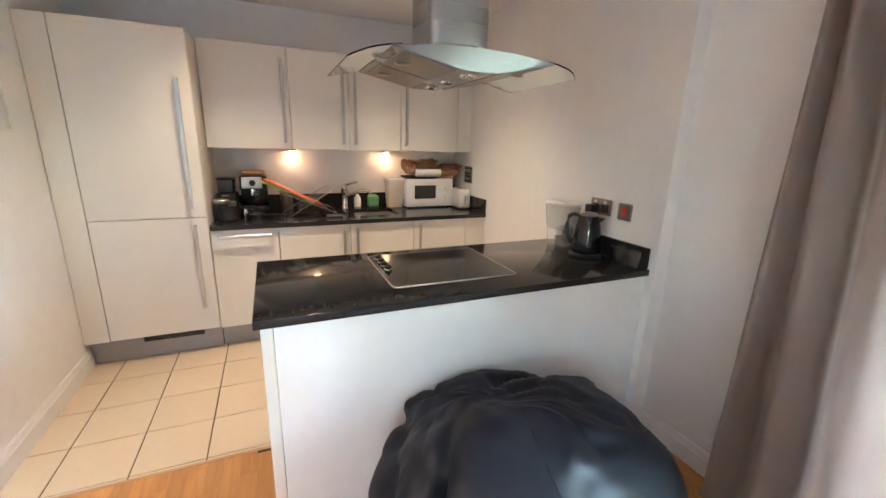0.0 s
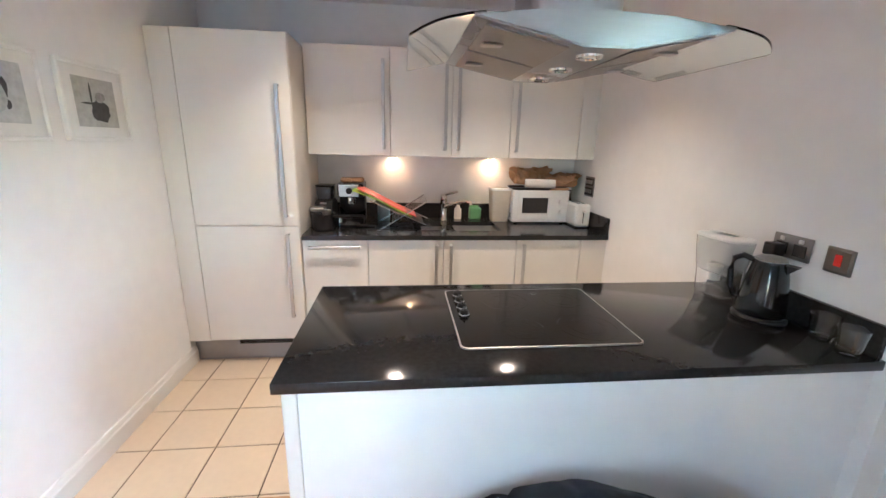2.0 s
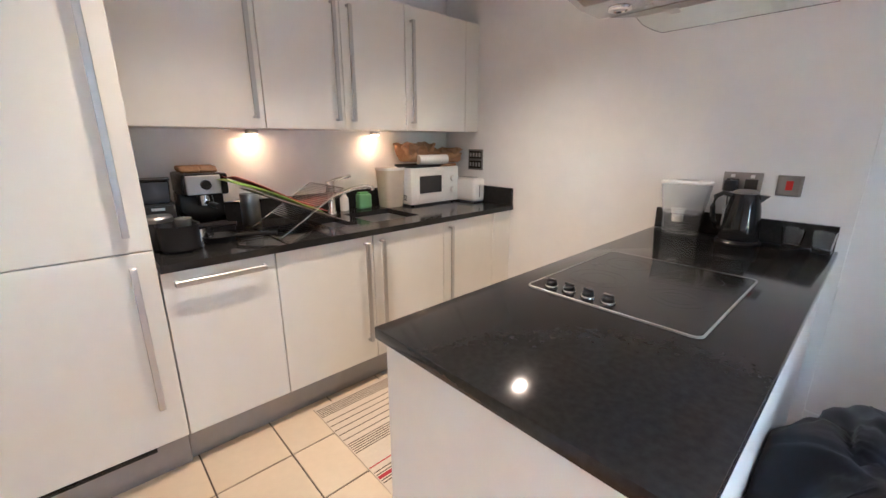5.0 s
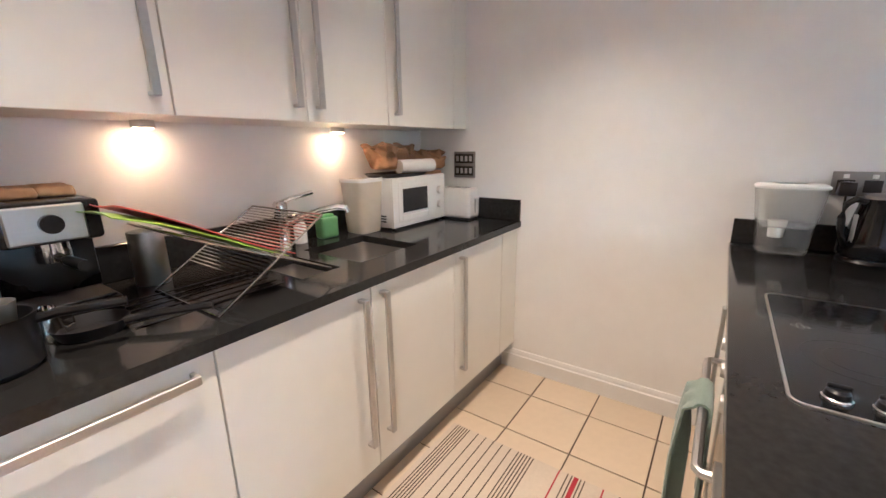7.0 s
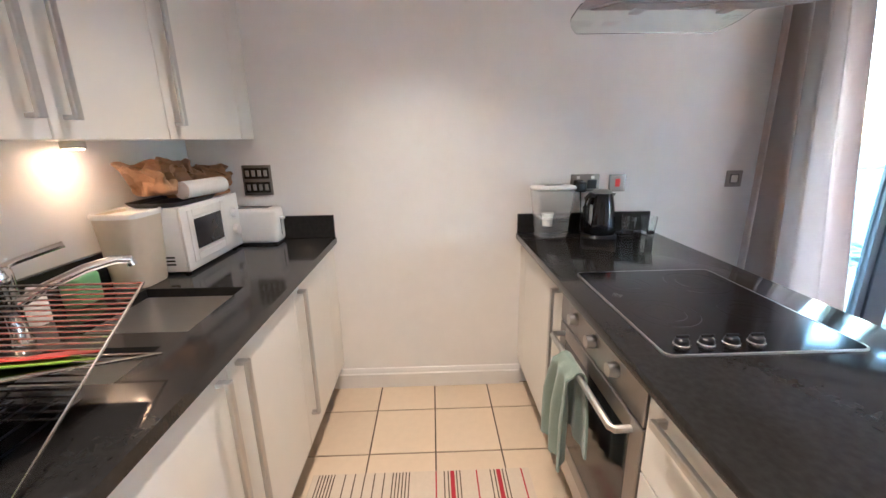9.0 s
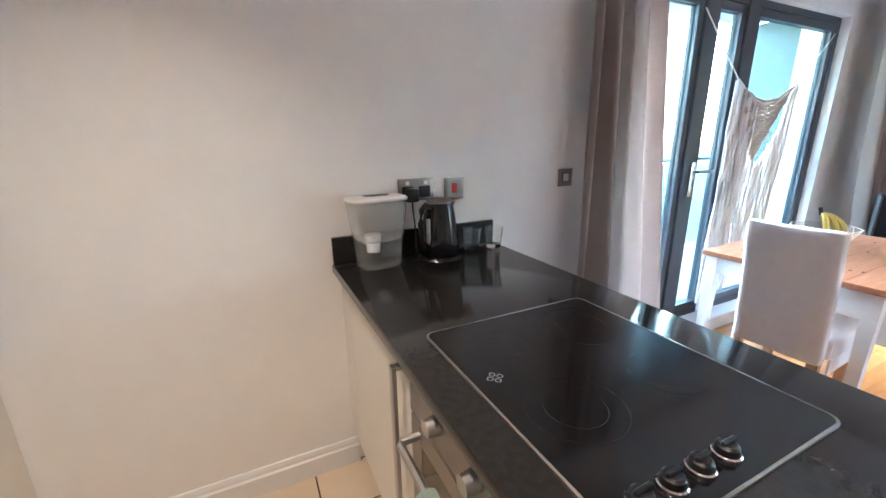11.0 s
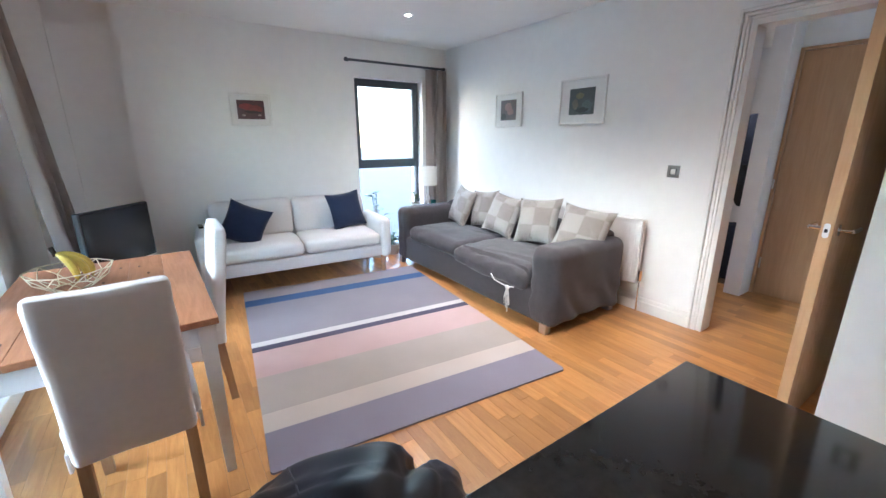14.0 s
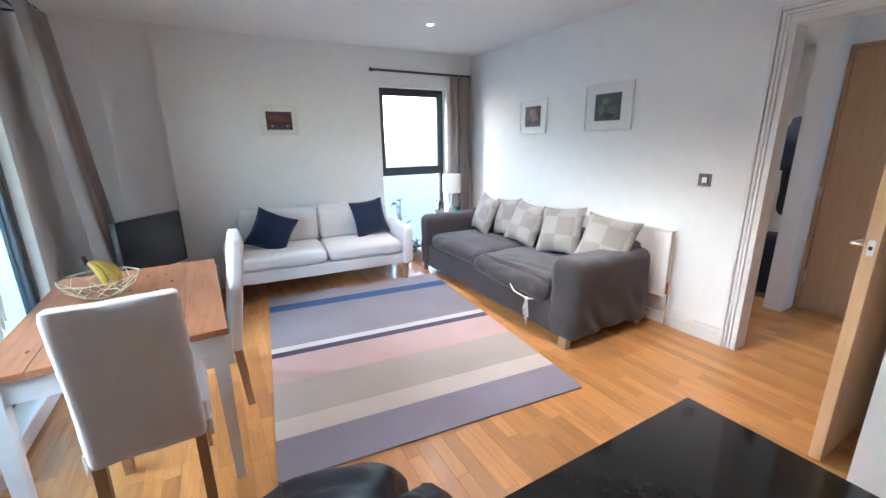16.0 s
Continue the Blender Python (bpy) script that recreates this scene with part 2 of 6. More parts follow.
def box(bm, x0, x1, y0, y1, z0, z1, bevel=0.0, seg=1):
    vs = [bm.verts.new(p) for p in ((x0, y0, z0), (x1, y0, z0), (x1, y1, z0), (x0, y1, z0), (x0, y0, z1), (x1, y0, z1), (x1, y1, z1), (x0, y1, z1))]
    fs = [bm.faces.new([vs[i] for i in q]) for q in ((3, 2, 1, 0), (4, 5, 6, 7), (0, 1, 5, 4), (1, 2, 6, 5), (2, 3, 7, 6), (3, 0, 4, 7))]
    if bevel:
        es = list({e for f in fs for e in f.edges})
        bmesh.ops.bevel(bm, geom=es, offset=bevel, segments=seg, profile=0.5, affect="EDGES", clamp_overlap=True)
    return bm


def bx(*a, **k):
    return box(B(), *a, **k)


def rod(bm, p0, p1, r, seg=12, r1=None):
    p0, p1 = Vector(p0), Vector(p1)
    d = p1 - p0
    m = Matrix.Translation((p0 + p1) / 2) @ d.to_track_quat("Z", "Y").to_matrix().to_4x4()
    bmesh.ops.create_cone(bm, cap_ends=True, segments=seg, radius1=r, radius2=r if r1 is None else r1, depth=d.length, matrix=m)
    return bm


def tube(bm, pts, r, seg=8, closed=False):
    """A round tube along a line of points."""
    pts = [Vector(p) for p in pts]
    n, rings = len(pts), []
    for i, p in enumerate(pts):
        a = pts[(i - 1) % n] if closed or i else p
        b = pts[(i + 1) % n] if closed or i < n - 1 else p
        q = (b - a).normalized().to_track_quat("Z", "Y")
        rings.append([bm.verts.new(p + q @ Vector((math.cos(t) * r, math.sin(t) * r, 0))) for t in (2 * math.pi * k / seg for k in range(seg))])
    for i in range(n if closed else n - 1):
        A, C = rings[i], rings[(i + 1) % n]
        for k in range(seg):
            bm.faces.new((A[k], A[(k + 1) % seg], C[(k + 1) % seg], C[k]))
    if not closed:
        bm.faces.new(rings[0][::-1])
        bm.faces.new(rings[-1])
    return bm


def lathe(bm, profile, centre=(0, 0, 0), seg=24, sx=1.0, sy=1.0):
    """Turns a profile of (radius, height) round the upright axis."""
    cx, cy, cz = centre
    rings = []
    for r, z in profile:
        if r < 1e-5:
            rings.append([bm.verts.new((cx, cy, cz + z))])
        else:
            rings.append([bm.verts.new((cx + r * sx * math.cos(2 * math.pi * k / seg), cy + r * sy * math.sin(2 * math.pi * k / seg), cz + z)) for k in range(seg)])
    for A, C in zip(rings, rings[1:]):
        for k in range(seg):
            j = (k + 1) % seg
            q = [A[0] if len(A) == 1 else A[k], A[0] if len(A) == 1 else A[j], C[0] if len(C) == 1 else C[j], C[0] if len(C) == 1 else C[k]]
            q = list(dict.fromkeys(q))
            if len(q) > 2:
                bm.faces.new(q)
    return bm


def prism(bm, outline, axis, lo, hi):
    """A flat outline pushed along one axis (0 x, 1 y, 2 z)."""
    def at(u, v, w):
        return [(w, u, v), (u, w, v), (u, v, w)][axis]
    A = [bm.verts.new(at(u, v, lo)) for u, v in outline]
    C = [bm.verts.new(at(u, v, hi)) for u, v in outline]
    bm.faces.new(A[::-1])
    bm.faces.new(C)
    for i in range(len(A)):
        j = (i + 1) % len(A)
        bm.faces.new((A[i], A[j], C[j], C[i]))
    return bm


def softbox(bm, x0, x1, y0, y1, z0, z1, r, cuts=10, lump=0.0, freq=4.0, crown=0.0, seed=0):
    """A stuffed block: rounded by r, lumpy, its top swelling by crown."""
    lo, hi = Vector((x0, y0, z0)), Vector((x1, y1, z1))
    c, h = (lo + hi) / 2, (hi - lo) / 2
    tmp = bmesh.new()
    bmesh.ops.create_cube(tmp, size=2.0)
    bmesh.ops.subdivide_edges(tmp, edges=tmp.edges, cuts=cuts, use_grid_fill=True)
    for v in tmp.verts:
        # more rows of faces towards the edges
        p = Vector([math.copysign(abs(a) ** 0.7, a) for a in v.co])
        p = Vector([p[i] * h[i] for i in range(3)])
        core = Vector([max(-h[i] + min(r, h[i]), min(h[i] - min(r, h[i]), p[i])) for i in range(3)])
        d = p - core
        if d.length > 1e-9:
            k = max(abs(d[i]) / min(r, h[i]) for i in range(3))
            p = core + d.normalized() * k * min(r, min(h))
        u, w = p.x / h.x, p.y / h.y
        if crown and p.z > 0:
            p.z += crown * (1 - u * u) * (1 - w * w)
        if lump:
            q = (p + c) * freq + Vector((seed * 7.3, seed * 3.1, 0))
            p += p.normalized() * lump * noise.fractal(q, 0.7, 2.0, 3)
        v.co = p + c
    off = {v: bm.verts.new(v.co) for v in tmp.verts}
    for f in tmp.faces:
        bm.faces.new([off[v] for v in f.verts])
    tmp.free()
    return bm


def pillow(bm, w, h, t, n=14, pinch=0.10, seed=0):
    """A square cushion in the xz plane, thick along y, with drawn-in sides and pointed corners."""
    def pt(i, j, side):
        u, v = 2 * i / n - 1, 2 * j / n - 1
        k = (1 - abs(u) ** 2.6) ** 0.6 * (1 - abs(v) ** 2.6) ** 0.6 if max(abs(u), abs(v)) < 1 else 0
        x = u * w / 2 * (1 - pinch * (1 - v * v) * abs(u))
        z = v * h / 2 * (1 - pinch * (1 - u * u) * abs(v))
        wr = 0.010 * noise.fractal(Vector((u * 2 + seed * 5, v * 2, side)), 0.8, 2.0, 3)
        return Vector((x, side * (k * t / 2 + (wr if k else 0)), z + h / 2))
    rows = {}
    for side in (-1, 1):
        for i in range(n + 1):
            for j in range(n + 1):
                edge = i in (0, n) or j in (0, n)
                key = (i, j, 0 if edge else side)
                if key not in rows:
                    rows[key] = bm.verts.new(pt(i, j, side) if not edge else Vector((pt(i, j, 1).x, 0, pt(i, j, 1).z)))
    for side in (-1, 1):
        for i in range(n):
            for j in range(n):
                ks = [(a, c, 0 if a in (0, n) or c in (0, n) else side) for a, c in ((i, j), (i + 1, j), (i + 1, j + 1), (i, j + 1))]
                bm.faces.new([rows[k] for k in ks])
    return bm


def sheet(bm, fn, nu, nv, thick):
    """A cloth: fn(u, v) gives a place for u, v in 0..1; given a thickness along its normals."""
    g = [[Vector(fn(i / nu, j / nv)) for j in range(nv + 1)] for i in range(nu + 1)]
    sides = []
    for s in (-0.5, 0.5):
        layer = []
        for i in range(nu + 1):
            row = []
            for j in range(nv + 1):
                a = g[min(i + 1, nu)][j] - g[max(i - 1, 0)][j]
                c = g[i][min(j + 1, nv)] - g[i][max(j - 1, 0)]
                row.append(bm.verts.new(g[i][j] + a.cross(c).normalized() * thick * s))
            layer.append(row)
        sides.append(layer)
    P, Q = sides
    for i in range(nu):
        for j in range(nv):
            bm.faces.new((P[i][j], P[i][j + 1], P[i + 1][j + 1], P[i + 1][j]))
            bm.faces.new((Q[i][j], Q[i + 1][j], Q[i + 1][j + 1], Q[i][j + 1]))
    for i in range(nu):
        for j in (0, nv):
            bm.faces.new((P[i][j], P[i + 1][j], Q[i + 1][j], Q[i][j]))
    for j in range(nv):
        for i in (0, nu):
            bm.faces.new((P[i][j], Q[i][j], Q[i][j + 1], P[i][j + 1]))
    return bm


# ---- the room ----
H = 2.48                      # ceiling
XR, XB = 2.79, 2.88           # kitchen side wall, balcony wall
XL, XD = -0.09, -1.20        # kitchen picture wall, door wall
YF, YK = -2.06, 4.50          # far wall, kitchen back wall
YRET = 2.20                   # where the door wall gives way to the kitchen
YSTEP = 2.10                  # where the kitchen wall steps back
W = 0.14


def wall(name, label, *boxes):
    bm = B()
    for b in boxes:
        box(bm, *b)
    return structure(name, bm, WALL, label, "wall")


wall("wall_kitchen_back", "plain white painted wall behind the kitchen units", (XL - W, XR + W, YK, YK + W, 0, H))
wall("wall_kitchen_side", "white painted wall at the end of the kitchen", (XR, XB + 0.25, YSTEP, YK, 0, H))
wall("wall_pictures", "white painted wall with two framed pictures", (XL - W, XL, YRET, YK, 0, H))
wall("wall_return", "short white wall behind the open door", (XD - W, XL - W, YRET, YRET + W, 0, H))
DY0, DY1, DH = 1.30, 2.09, 2.11
wall("wall_door", "white painted living room wall with a doorway", (XD - W, XD, YF - 0.4, DY0, 0, H), (XD - W, XD, DY0, DY1, DH, H), (XD - W, XD, DY1, YRET, 0, H))
WX0, WX1, WZ0, WZ1 = -0.845, 0.05, 0.07, 2.08
XP = 2.15
wall("wall_far", "white living room wall with a tall window", (XD, WX0, YF - 0.3, YF, 0, H), (WX0, WX1, YF - 0.3, YF, 0, WZ0), (WX0, WX1, YF - 0.3, YF, WZ1, H), (WX1, XP, YF - 0.3, YF, 0, H))
wall("wall_recess", "white recessed wall in the corner by the television", (XP, XB + 0.3, YF - 0.3, YF - 0.05, 0, H))
wall("wall_pier", "narrow white boxed pier in the corner", (2.56, XB, YF - 0.049, YF - 0.02, 0, H))
BY0, BY1, BH = -0.95, 1.35, 2.17
wall("wall_balcony", "white wall with a wide glazed balcony door", (XB, XB + 0.3, YF - 0.3, BY0, 0, H), (XB, XB + 0.3, BY1, YSTEP, 0, H), (XB, XB + 0.3, BY0, BY1, BH, H))
structure("ceiling", bx(XD - W, XB + 0.3, YF - 0.5, YK + W, H, H + 0.2), CEIL, "flat white painted ceiling", "ceiling")

# the hall beyond the doorway
HX = -2.5
wall("wall_hall_end", "white painted hall wall", (HX - W, HX, 1.19, 3.2, 0, H), (HX - W, -2.25, 1.06, 1.19, 0, H))
wall("wall_hall_south", "white hall wall by the coats", (HX - 1.2, XD - W, 0.3, 0.4, 0, H), (HX - 1.3, HX - 1.2, 0.4, 1.2, 0, H), (HX - 1.2, HX - W, 1.06, 1.16, 0, H))
wall("wall_hall_north", "white hall wall", (HX, XD - W, 2.75, 2.9, 0, H))
structure("ceiling_hall", bx(HX - 1.3, XD - W, 0.3, 3.2, H - 0.12, H + 0.1), CEIL, "white hall ceiling", "ceiling")

# floors
structure("floor", bx(HX - 1.3, XB + 0.3, YF - 0.5, 2.66, -0.2, -0.012), GROUT, "oak strip floor with warm varnish", "floor")
structure("floor_kitchen", bx(XL - W, XR + W, 2.66, YK + W, -0.2, -0.006), GROUT, "cream square floor tiles with dark joints", "floor")


def skirting(name, pts, label="white painted skirting board with a moulded top"):
    """A moulded skirting along straight runs; pts: (x0, y0, x1, y1, nx, ny), n out of the wall."""
    prof = [(0, 0), (0.018, 0), (0.018, 0.085), (0.012, 0.092), (0.012, 0.104), (0.006, 0.118), (0, 0.12)]
    bm = B()
    for x0, y0, x1, y1, nx, ny in pts:
        ends = []
        for x, y in ((x0, y0), (x1, y1)):
            ends.append([bm.verts.new((x + nx * d, y + ny * d, z)) for d, z in prof])
        for i in range(len(prof)):
            j = (i + 1) % len(prof)
            bm.faces.new((ends[0][i], ends[0][j], ends[1][j], ends[1][i]))
        bm.faces.new(ends[0][::-1])
        bm.faces.new(ends[1])
    return structure(name, bm, GLOSS, label, "baseboard", 25)


skirting("baseboard_kitchen", [(XR, 2.80, XR, 3.90, -1, 0), (XL, YRET, XL, 3.86, 1, 0)])
skirting("baseboard_living", [(XD, YF, XD, DY0 - 0.07, 1, 0), (XD, YF, WX0, YF, 0, 1), (WX1, YF, XP, YF, 0, 1), (XD, YRET, XL, YRET, 0, -1), (XB, BY1, XB, YSTEP, -1, 0), (XB, YF - 0.02, XB, BY0, -1, 0), (XP, YF - 0.05, 2.56, YF - 0.05, 0, 1)])


def frame_ring(bm, axis, pos0, pos1, a0, a1, z0, z1, w, bottom=True):
    """Four bars of width w round an opening; axis 0: in a wall x = const, 1: y = const."""
    bars = [(a0, a0 + w, z0, z1), (a1 - w, a1, z0, z1), (a0 + w, a1 - w, z1 - w, z1)]
    if bottom:
        bars.append((a0 + w, a1 - w, z0, z0 + w))
    for u0, u1, v0, v1 in bars:
        if axis == 0:
            box(bm, pos0, pos1, u0, u1, v0, v1, 0.003)
        else:
            box(bm, u0, u1, pos0, pos1, v0, v1, 0.003)
    return bm


# doorway: lining and moulded architrave
bm = B()
box(bm, XD - W, XD, DY0, DY0 + 0.025, 0, DH - 0.025)
box(bm, XD - W, XD, DY1 - 0.025, DY1, 0, DH - 0.025)
box(bm, XD - W, XD, DY0, DY1, DH - 0.025, DH)
for d, t in ((0.0, 0.012), (0.02, 0.018), (0.045, 0.024)):
    w0, w1 = 0.012 + d, 0.03 + d
    box(bm, XD, XD + t, DY0 - w1, DY0 - w0 + 0.003, 0, DH + w1, 0.004)
    box(bm, XD, XD + t, DY1 + w0 - 0.003, DY1 + w1, 0, DH + w1, 0.004)
    box(bm, XD, XD + t, DY0 - w0, DY1 + w0, DH + w0 - 0.003, DH + w1, 0.004)
structure("trim_doorway", bm, GLOSS, "white painted door lining and moulded architrave", "door frame")

# ---- windows and balcony door ----
win = thing("window_1", ((WX0 + WX1) / 2, YF - 0.15, WZ0), "tall dark grey framed window, fixed pane below an opening one", "window", kind="structure")
hw, hh = (WX1 - WX0) / 2, WZ1 - WZ0
part("window_frame", frame_ring(B(), 1, -0.035, 0.035, -hw, hw, 0, hh, 0.045), GREYFRAME, win)
part("transom", bx(-hw + 0.045, hw - 0.045, -0.035, 0.035, 0.985, 1.055, 0.004), GREYFRAME, win)
part("sash", frame_ring(B(), 1, 0.0, 0.05, -hw + 0.04, hw - 0.04, 1.045, hh - 0.04, 0.045), GREYFRAME, win)
for z0, z1 in ((0.045, 0.985), (1.09, hh - 0.085)):
    p = part("pane", bx(-hw + 0.046, hw - 0.046, -0.006, 0.006, z0, z1), PANE, win)
    p.visible_shadow = False
part("window_sill", bx(-hw, hw, 0.036, 0.15, 0.0, 0.02, 0.004), GLOSS, win)

XG = XB + 0.09
bal = thing("door_1", (XG, 0, 0), "dark grey framed glazed balcony door in three panes", "balcony door", kind="structure")
part("door_frame", frame_ring(B(), 0, -0.035, 0.035, BY0, BY1, 0.10, BH, 0.05), GREYFRAME, bal)
part("threshold", bx(-0.155, 0.08, BY0, BY1, 0.0, 0.10, 0.006), GLOSS, bal, "white raised threshold")
for y in (0.57, 0.16):
    part("mullion", bx(-0.045, 0.03, y - 0.055, y + 0.055, 0.10, BH, 0.004), GREYFRAME, bal)
leafs = ((BY0 + 0.05, 0.105), (0.215, 0.515), (0.625, BY1 - 0.05))
for y0, y1 in leafs:
    part("sash", frame_ring(B(), 0, -0.03, 0.03, y0, y1, 0.15, BH - 0.05, 0.045), GREYFRAME, bal)
    p = part("pane", bx(-0.008, 0.008, y0 + 0.045, y1 - 0.045, 0.195, BH - 0.095), TINTED, bal, "faintly teal glass")
    p.visible_shadow = False
hd = B()
box(hd, -0.062, -0.045, 0.53, 0.57, 0.98, 1.20, 0.006, 2)
rod(hd, (-0.05, 0.55, 1.14), (-0.10, 0.55, 1.14), 0.01)
tube(hd, [(-0.10, 0.55, 1.14), (-0.105, 0.48, 1.14), (-0.10, 0.42, 1.14)], 0.010)
part("door_handle", hd, CHROME, bal, "chrome lever handle")
# white reveal boards of the opening
rv = B()
box(rv, XB - 0.004, XG - 0.036, BY0 - 0.012, BY0 + 0.001, 0.10, BH)
box(rv, XB - 0.004, XG - 0.036, BY1 - 0.001, BY1 + 0.012, 0.10, BH)
structure("trim_reveal", rv, GLOSS, "white painted reveal of the balcony door", "trim")


def curtain_pole(name, p0, p1, wall_n, label):
    """A dark pole with end knobs and wall brackets."""
    pole = thing(name, p0, label, "curtain pole")
    d = Vector(p1) - Vector(p0)
    part("pole", rod(B(), (0, 0, 0), d, 0.013), GREYFRAME, pole)
    for q in (Vector((0, 0, 0)), d):
        s = 1 if q.length else -1
        part("finial", lathe(B(), [(0, -0.02), (0.016, -0.018), (0.022, 0), (0.016, 0.018), (0, 0.02)], q - d.normalized() * s * 0.012), GREYFRAME, pole)
    for f in (0.05, 0.95):
        q = d * f
        part("bracket", rod(B(), q, q + Vector(wall_n), 0.008), GREYFRAME, pole)
    return pole


def curtain(name, axis, a0, a1, off, z0, z1, folds, amp, label, spread=0.0, seed=1, lean=0.0, fan=0.0):
    """Gathered cloth hanging along one axis; spread: how far it fans out at the bottom; fan: how far its first edge swings out there."""
    ob = thing(name, (off, (a0 + a1) / 2, z0) if axis == 1 else ((a0 + a1) / 2, off, z0), label, "curtain")
    w = a1 - a0

    def fn(u, v):
        k = 1 + spread * (1 - v)
        ph = folds * 2 * math.pi * u + 0.8 * math.sin(3 * u + seed)
        s = (u - 0.5) * w * k + 0.012 * math.sin(ph * 0.5 + v * 2) - fan * (1 - u) * (1 - v)
        d = amp * math.sin(ph) * (0.65 + 0.35 * math.sin(u * 9 + seed)) * (0.8 + 0.3 * (1 - v)) + 0.012 * noise.noise(Vector((u * 6, v * 3, seed))) + lean * (1 - v)
        z = (z1 - z0) * v
        return (d, s, z) if axis == 1 else (s, d, z)
    part("cloth", sheet(B(), fn, max(48, int(folds * 16)), 24, 0.004), CURTAIN, ob, sharp=80)
    for i in range(int(folds) + 1):
        hd = B()
        u = min(0.98, i / max(1, int(folds)) + 0.01)
        x, y, z = fn(u, 1.0)
        c = Vector((x * 0.3, y, z + 0.01)) if axis == 1 else Vector((x, y * 0.3, z + 0.01))
        ax = 1 if axis == 1 else 0
        tube(hd, [c + (Vector((math.cos(t) * 0.02, 0, math.sin(t) * 0.02)) if ax == 1 else Vector((0, math.cos(t) * 0.02, math.sin(t) * 0.02))) for t in (k * math.pi / 5 for k in range(10))], 0.003, 6, True)
        part("ring", hd, GREYFRAME, ob)
    return ob


curtain_pole("curtain_pole", (2.79, -1.60, 2.33), (2.79, 1.72, 2.33), (0.09, 0, 0), "dark metal curtain pole over the balcony door")
curtain("curtain", 1, 1.24, 1.64, 2.77, 0.03, 2.31, 5, 0.062, "taupe floor-length curtain drawn back beside the balcony door", 0.02, 1, -0.02, 0.36)
curtain("curtain", 1, -1.52, -1.02, 2.695, 0.03, 2.31, 6, 0.075, "taupe floor-length curtain gathered by the television", 0.10, 4, -0.15)
curtain_pole("curtain_pole", (0.18, YF + 0.09, 2.235), (-1.12, YF + 0.09, 2.235), (0, -0.09, 0), "dark metal curtain pole over the tall window")
curtain("curtain", 0, -1.14, -0.86, YF + 0.09, 0.03, 2.215, 4, 0.045, "grey-taupe curtain gathered in the corner", 0.12, 7)

# ---- kitchen ----
def bar_handle(name, parent, p0, p1, out, wide=0.022, thick=0.012):
    """A flat steel bar on two short posts; out: the way out of the door."""
    p0, p1, out = Vector(p0), Vector(p1), Vector(out)
    d = (p1 - p0).normalized()
    side = d.cross(out.normalized())
    bm = B()
    n = out.normalized()

    def slab(a, b, t0, t1, w):
        vs = []
        for e in (a, b):
            for t in (t0, t1):
                for s in (-w / 2, w / 2):
                    vs.append(bm.verts.new(e + n * t + side * s))
        for q in ((0, 1, 3, 2), (4, 6, 7, 5), (0, 4, 5, 1), (2, 3, 7, 6), (0, 2, 6, 4), (1, 5, 7, 3)):
            bm.faces.new([vs[i] for i in q])
    L = out.length
    slab(p0, p1, L - thick, L, wide)
    slab(p0, p0 + d * 0.012, 0, L - thick, wide)
    slab(p1 - d * 0.012, p1, 0, L - thick, wide)
    bmesh.ops.bevel(bm, geom=list(bm.edges), offset=0.002, segments=1, affect="EDGES")
    return part(name, bm, STEEL, parent, "brushed steel bar handle")


FB = 3.82    # face of the base doors
FT = 3.80    # face of the tall unit
FU = 4.16    # face of the wall unit doors
TOP = 0.91
G = 0.0025   # gap round a door

fr = thing("fridge_housing", (0.05, FT, 0), "tall cream integrated fridge freezer with two doors", "fridge")
part("body", bx(0.0, 0.612, 0.021, YK - FT - 0.003, 0.175, 2.11), CARCASS, fr)
part("side_panel", bx(0.613, 0.633, 0.021, YK - FT - 0.003, 0.176, 2.112, 0.001), UNIT, fr)
for z0, z1, h0, h1 in ((0.18, 0.971, 0.35, 0.925), (0.976, 2.105, 1.035, 1.825)):
    d = part("door", bx(G, 0.633 - G, 0, 0.02, z0, z1, 0.0015), UNIT, fr)
    bar_handle("handle", d, (0.561, 0, h0), (0.561, 0, h1), (0, -0.035, 0))
part("plinth", bx(-0.139, 0.632, 0.07, 0.085, 0.0, 0.175), KICK, fr, "grey metal plinth")
gr = B()
for k in range(5):
    box(gr, 0.16, 0.52, 0.062, 0.069, 0.118 + k * 0.010, 0.123 + k * 0.010)
part("vent", gr, BLACK, fr, "dark ventilation grille")
fl = thing("filler_panel", (XL, FT, 0), "narrow cream filler panel beside the fridge", "panel")
part("panel", bx(0.003, 0.137, 0.003, 0.022, 0.175, 2.105, 0.0015), UNIT, fl)

UX = ((0.688, 1.262, "r"), (1.262, 1.70, "r"), (1.70, 2.13, "l"), (2.13, 2.655, "l"))
for x0, x1, side in UX:
    u = thing("wall_cabinet", (x0, FU, 1.415), "cream wall cabinet with a long steel handle", "cabinet", "wall cabinets over the sink")
    w = x1 - x0
    part("body", bx(0.001, w - 0.001, 0.021, YK - FU - 0.003, 0.0, 0.715), CARCASS, u)
    d = part("door", bx(G, w - G, 0, 0.02, 0, 0.715, 0.0015), UNIT, u)
    hx = w - 0.047 if side == "r" else 0.047
    bar_handle("handle", d, (hx, 0, 0.045), (hx, 0, 0.635), (0, -0.035, 0))
f2 = thing("filler_panel", (2.655, FU, 1.415), "narrow cream filler panel in the corner", "panel")
part("panel", bx(0.002, XR - 2.655 - 0.002, 0.0, 0.02, 0, 0.715, 0.0015), UNIT, f2)

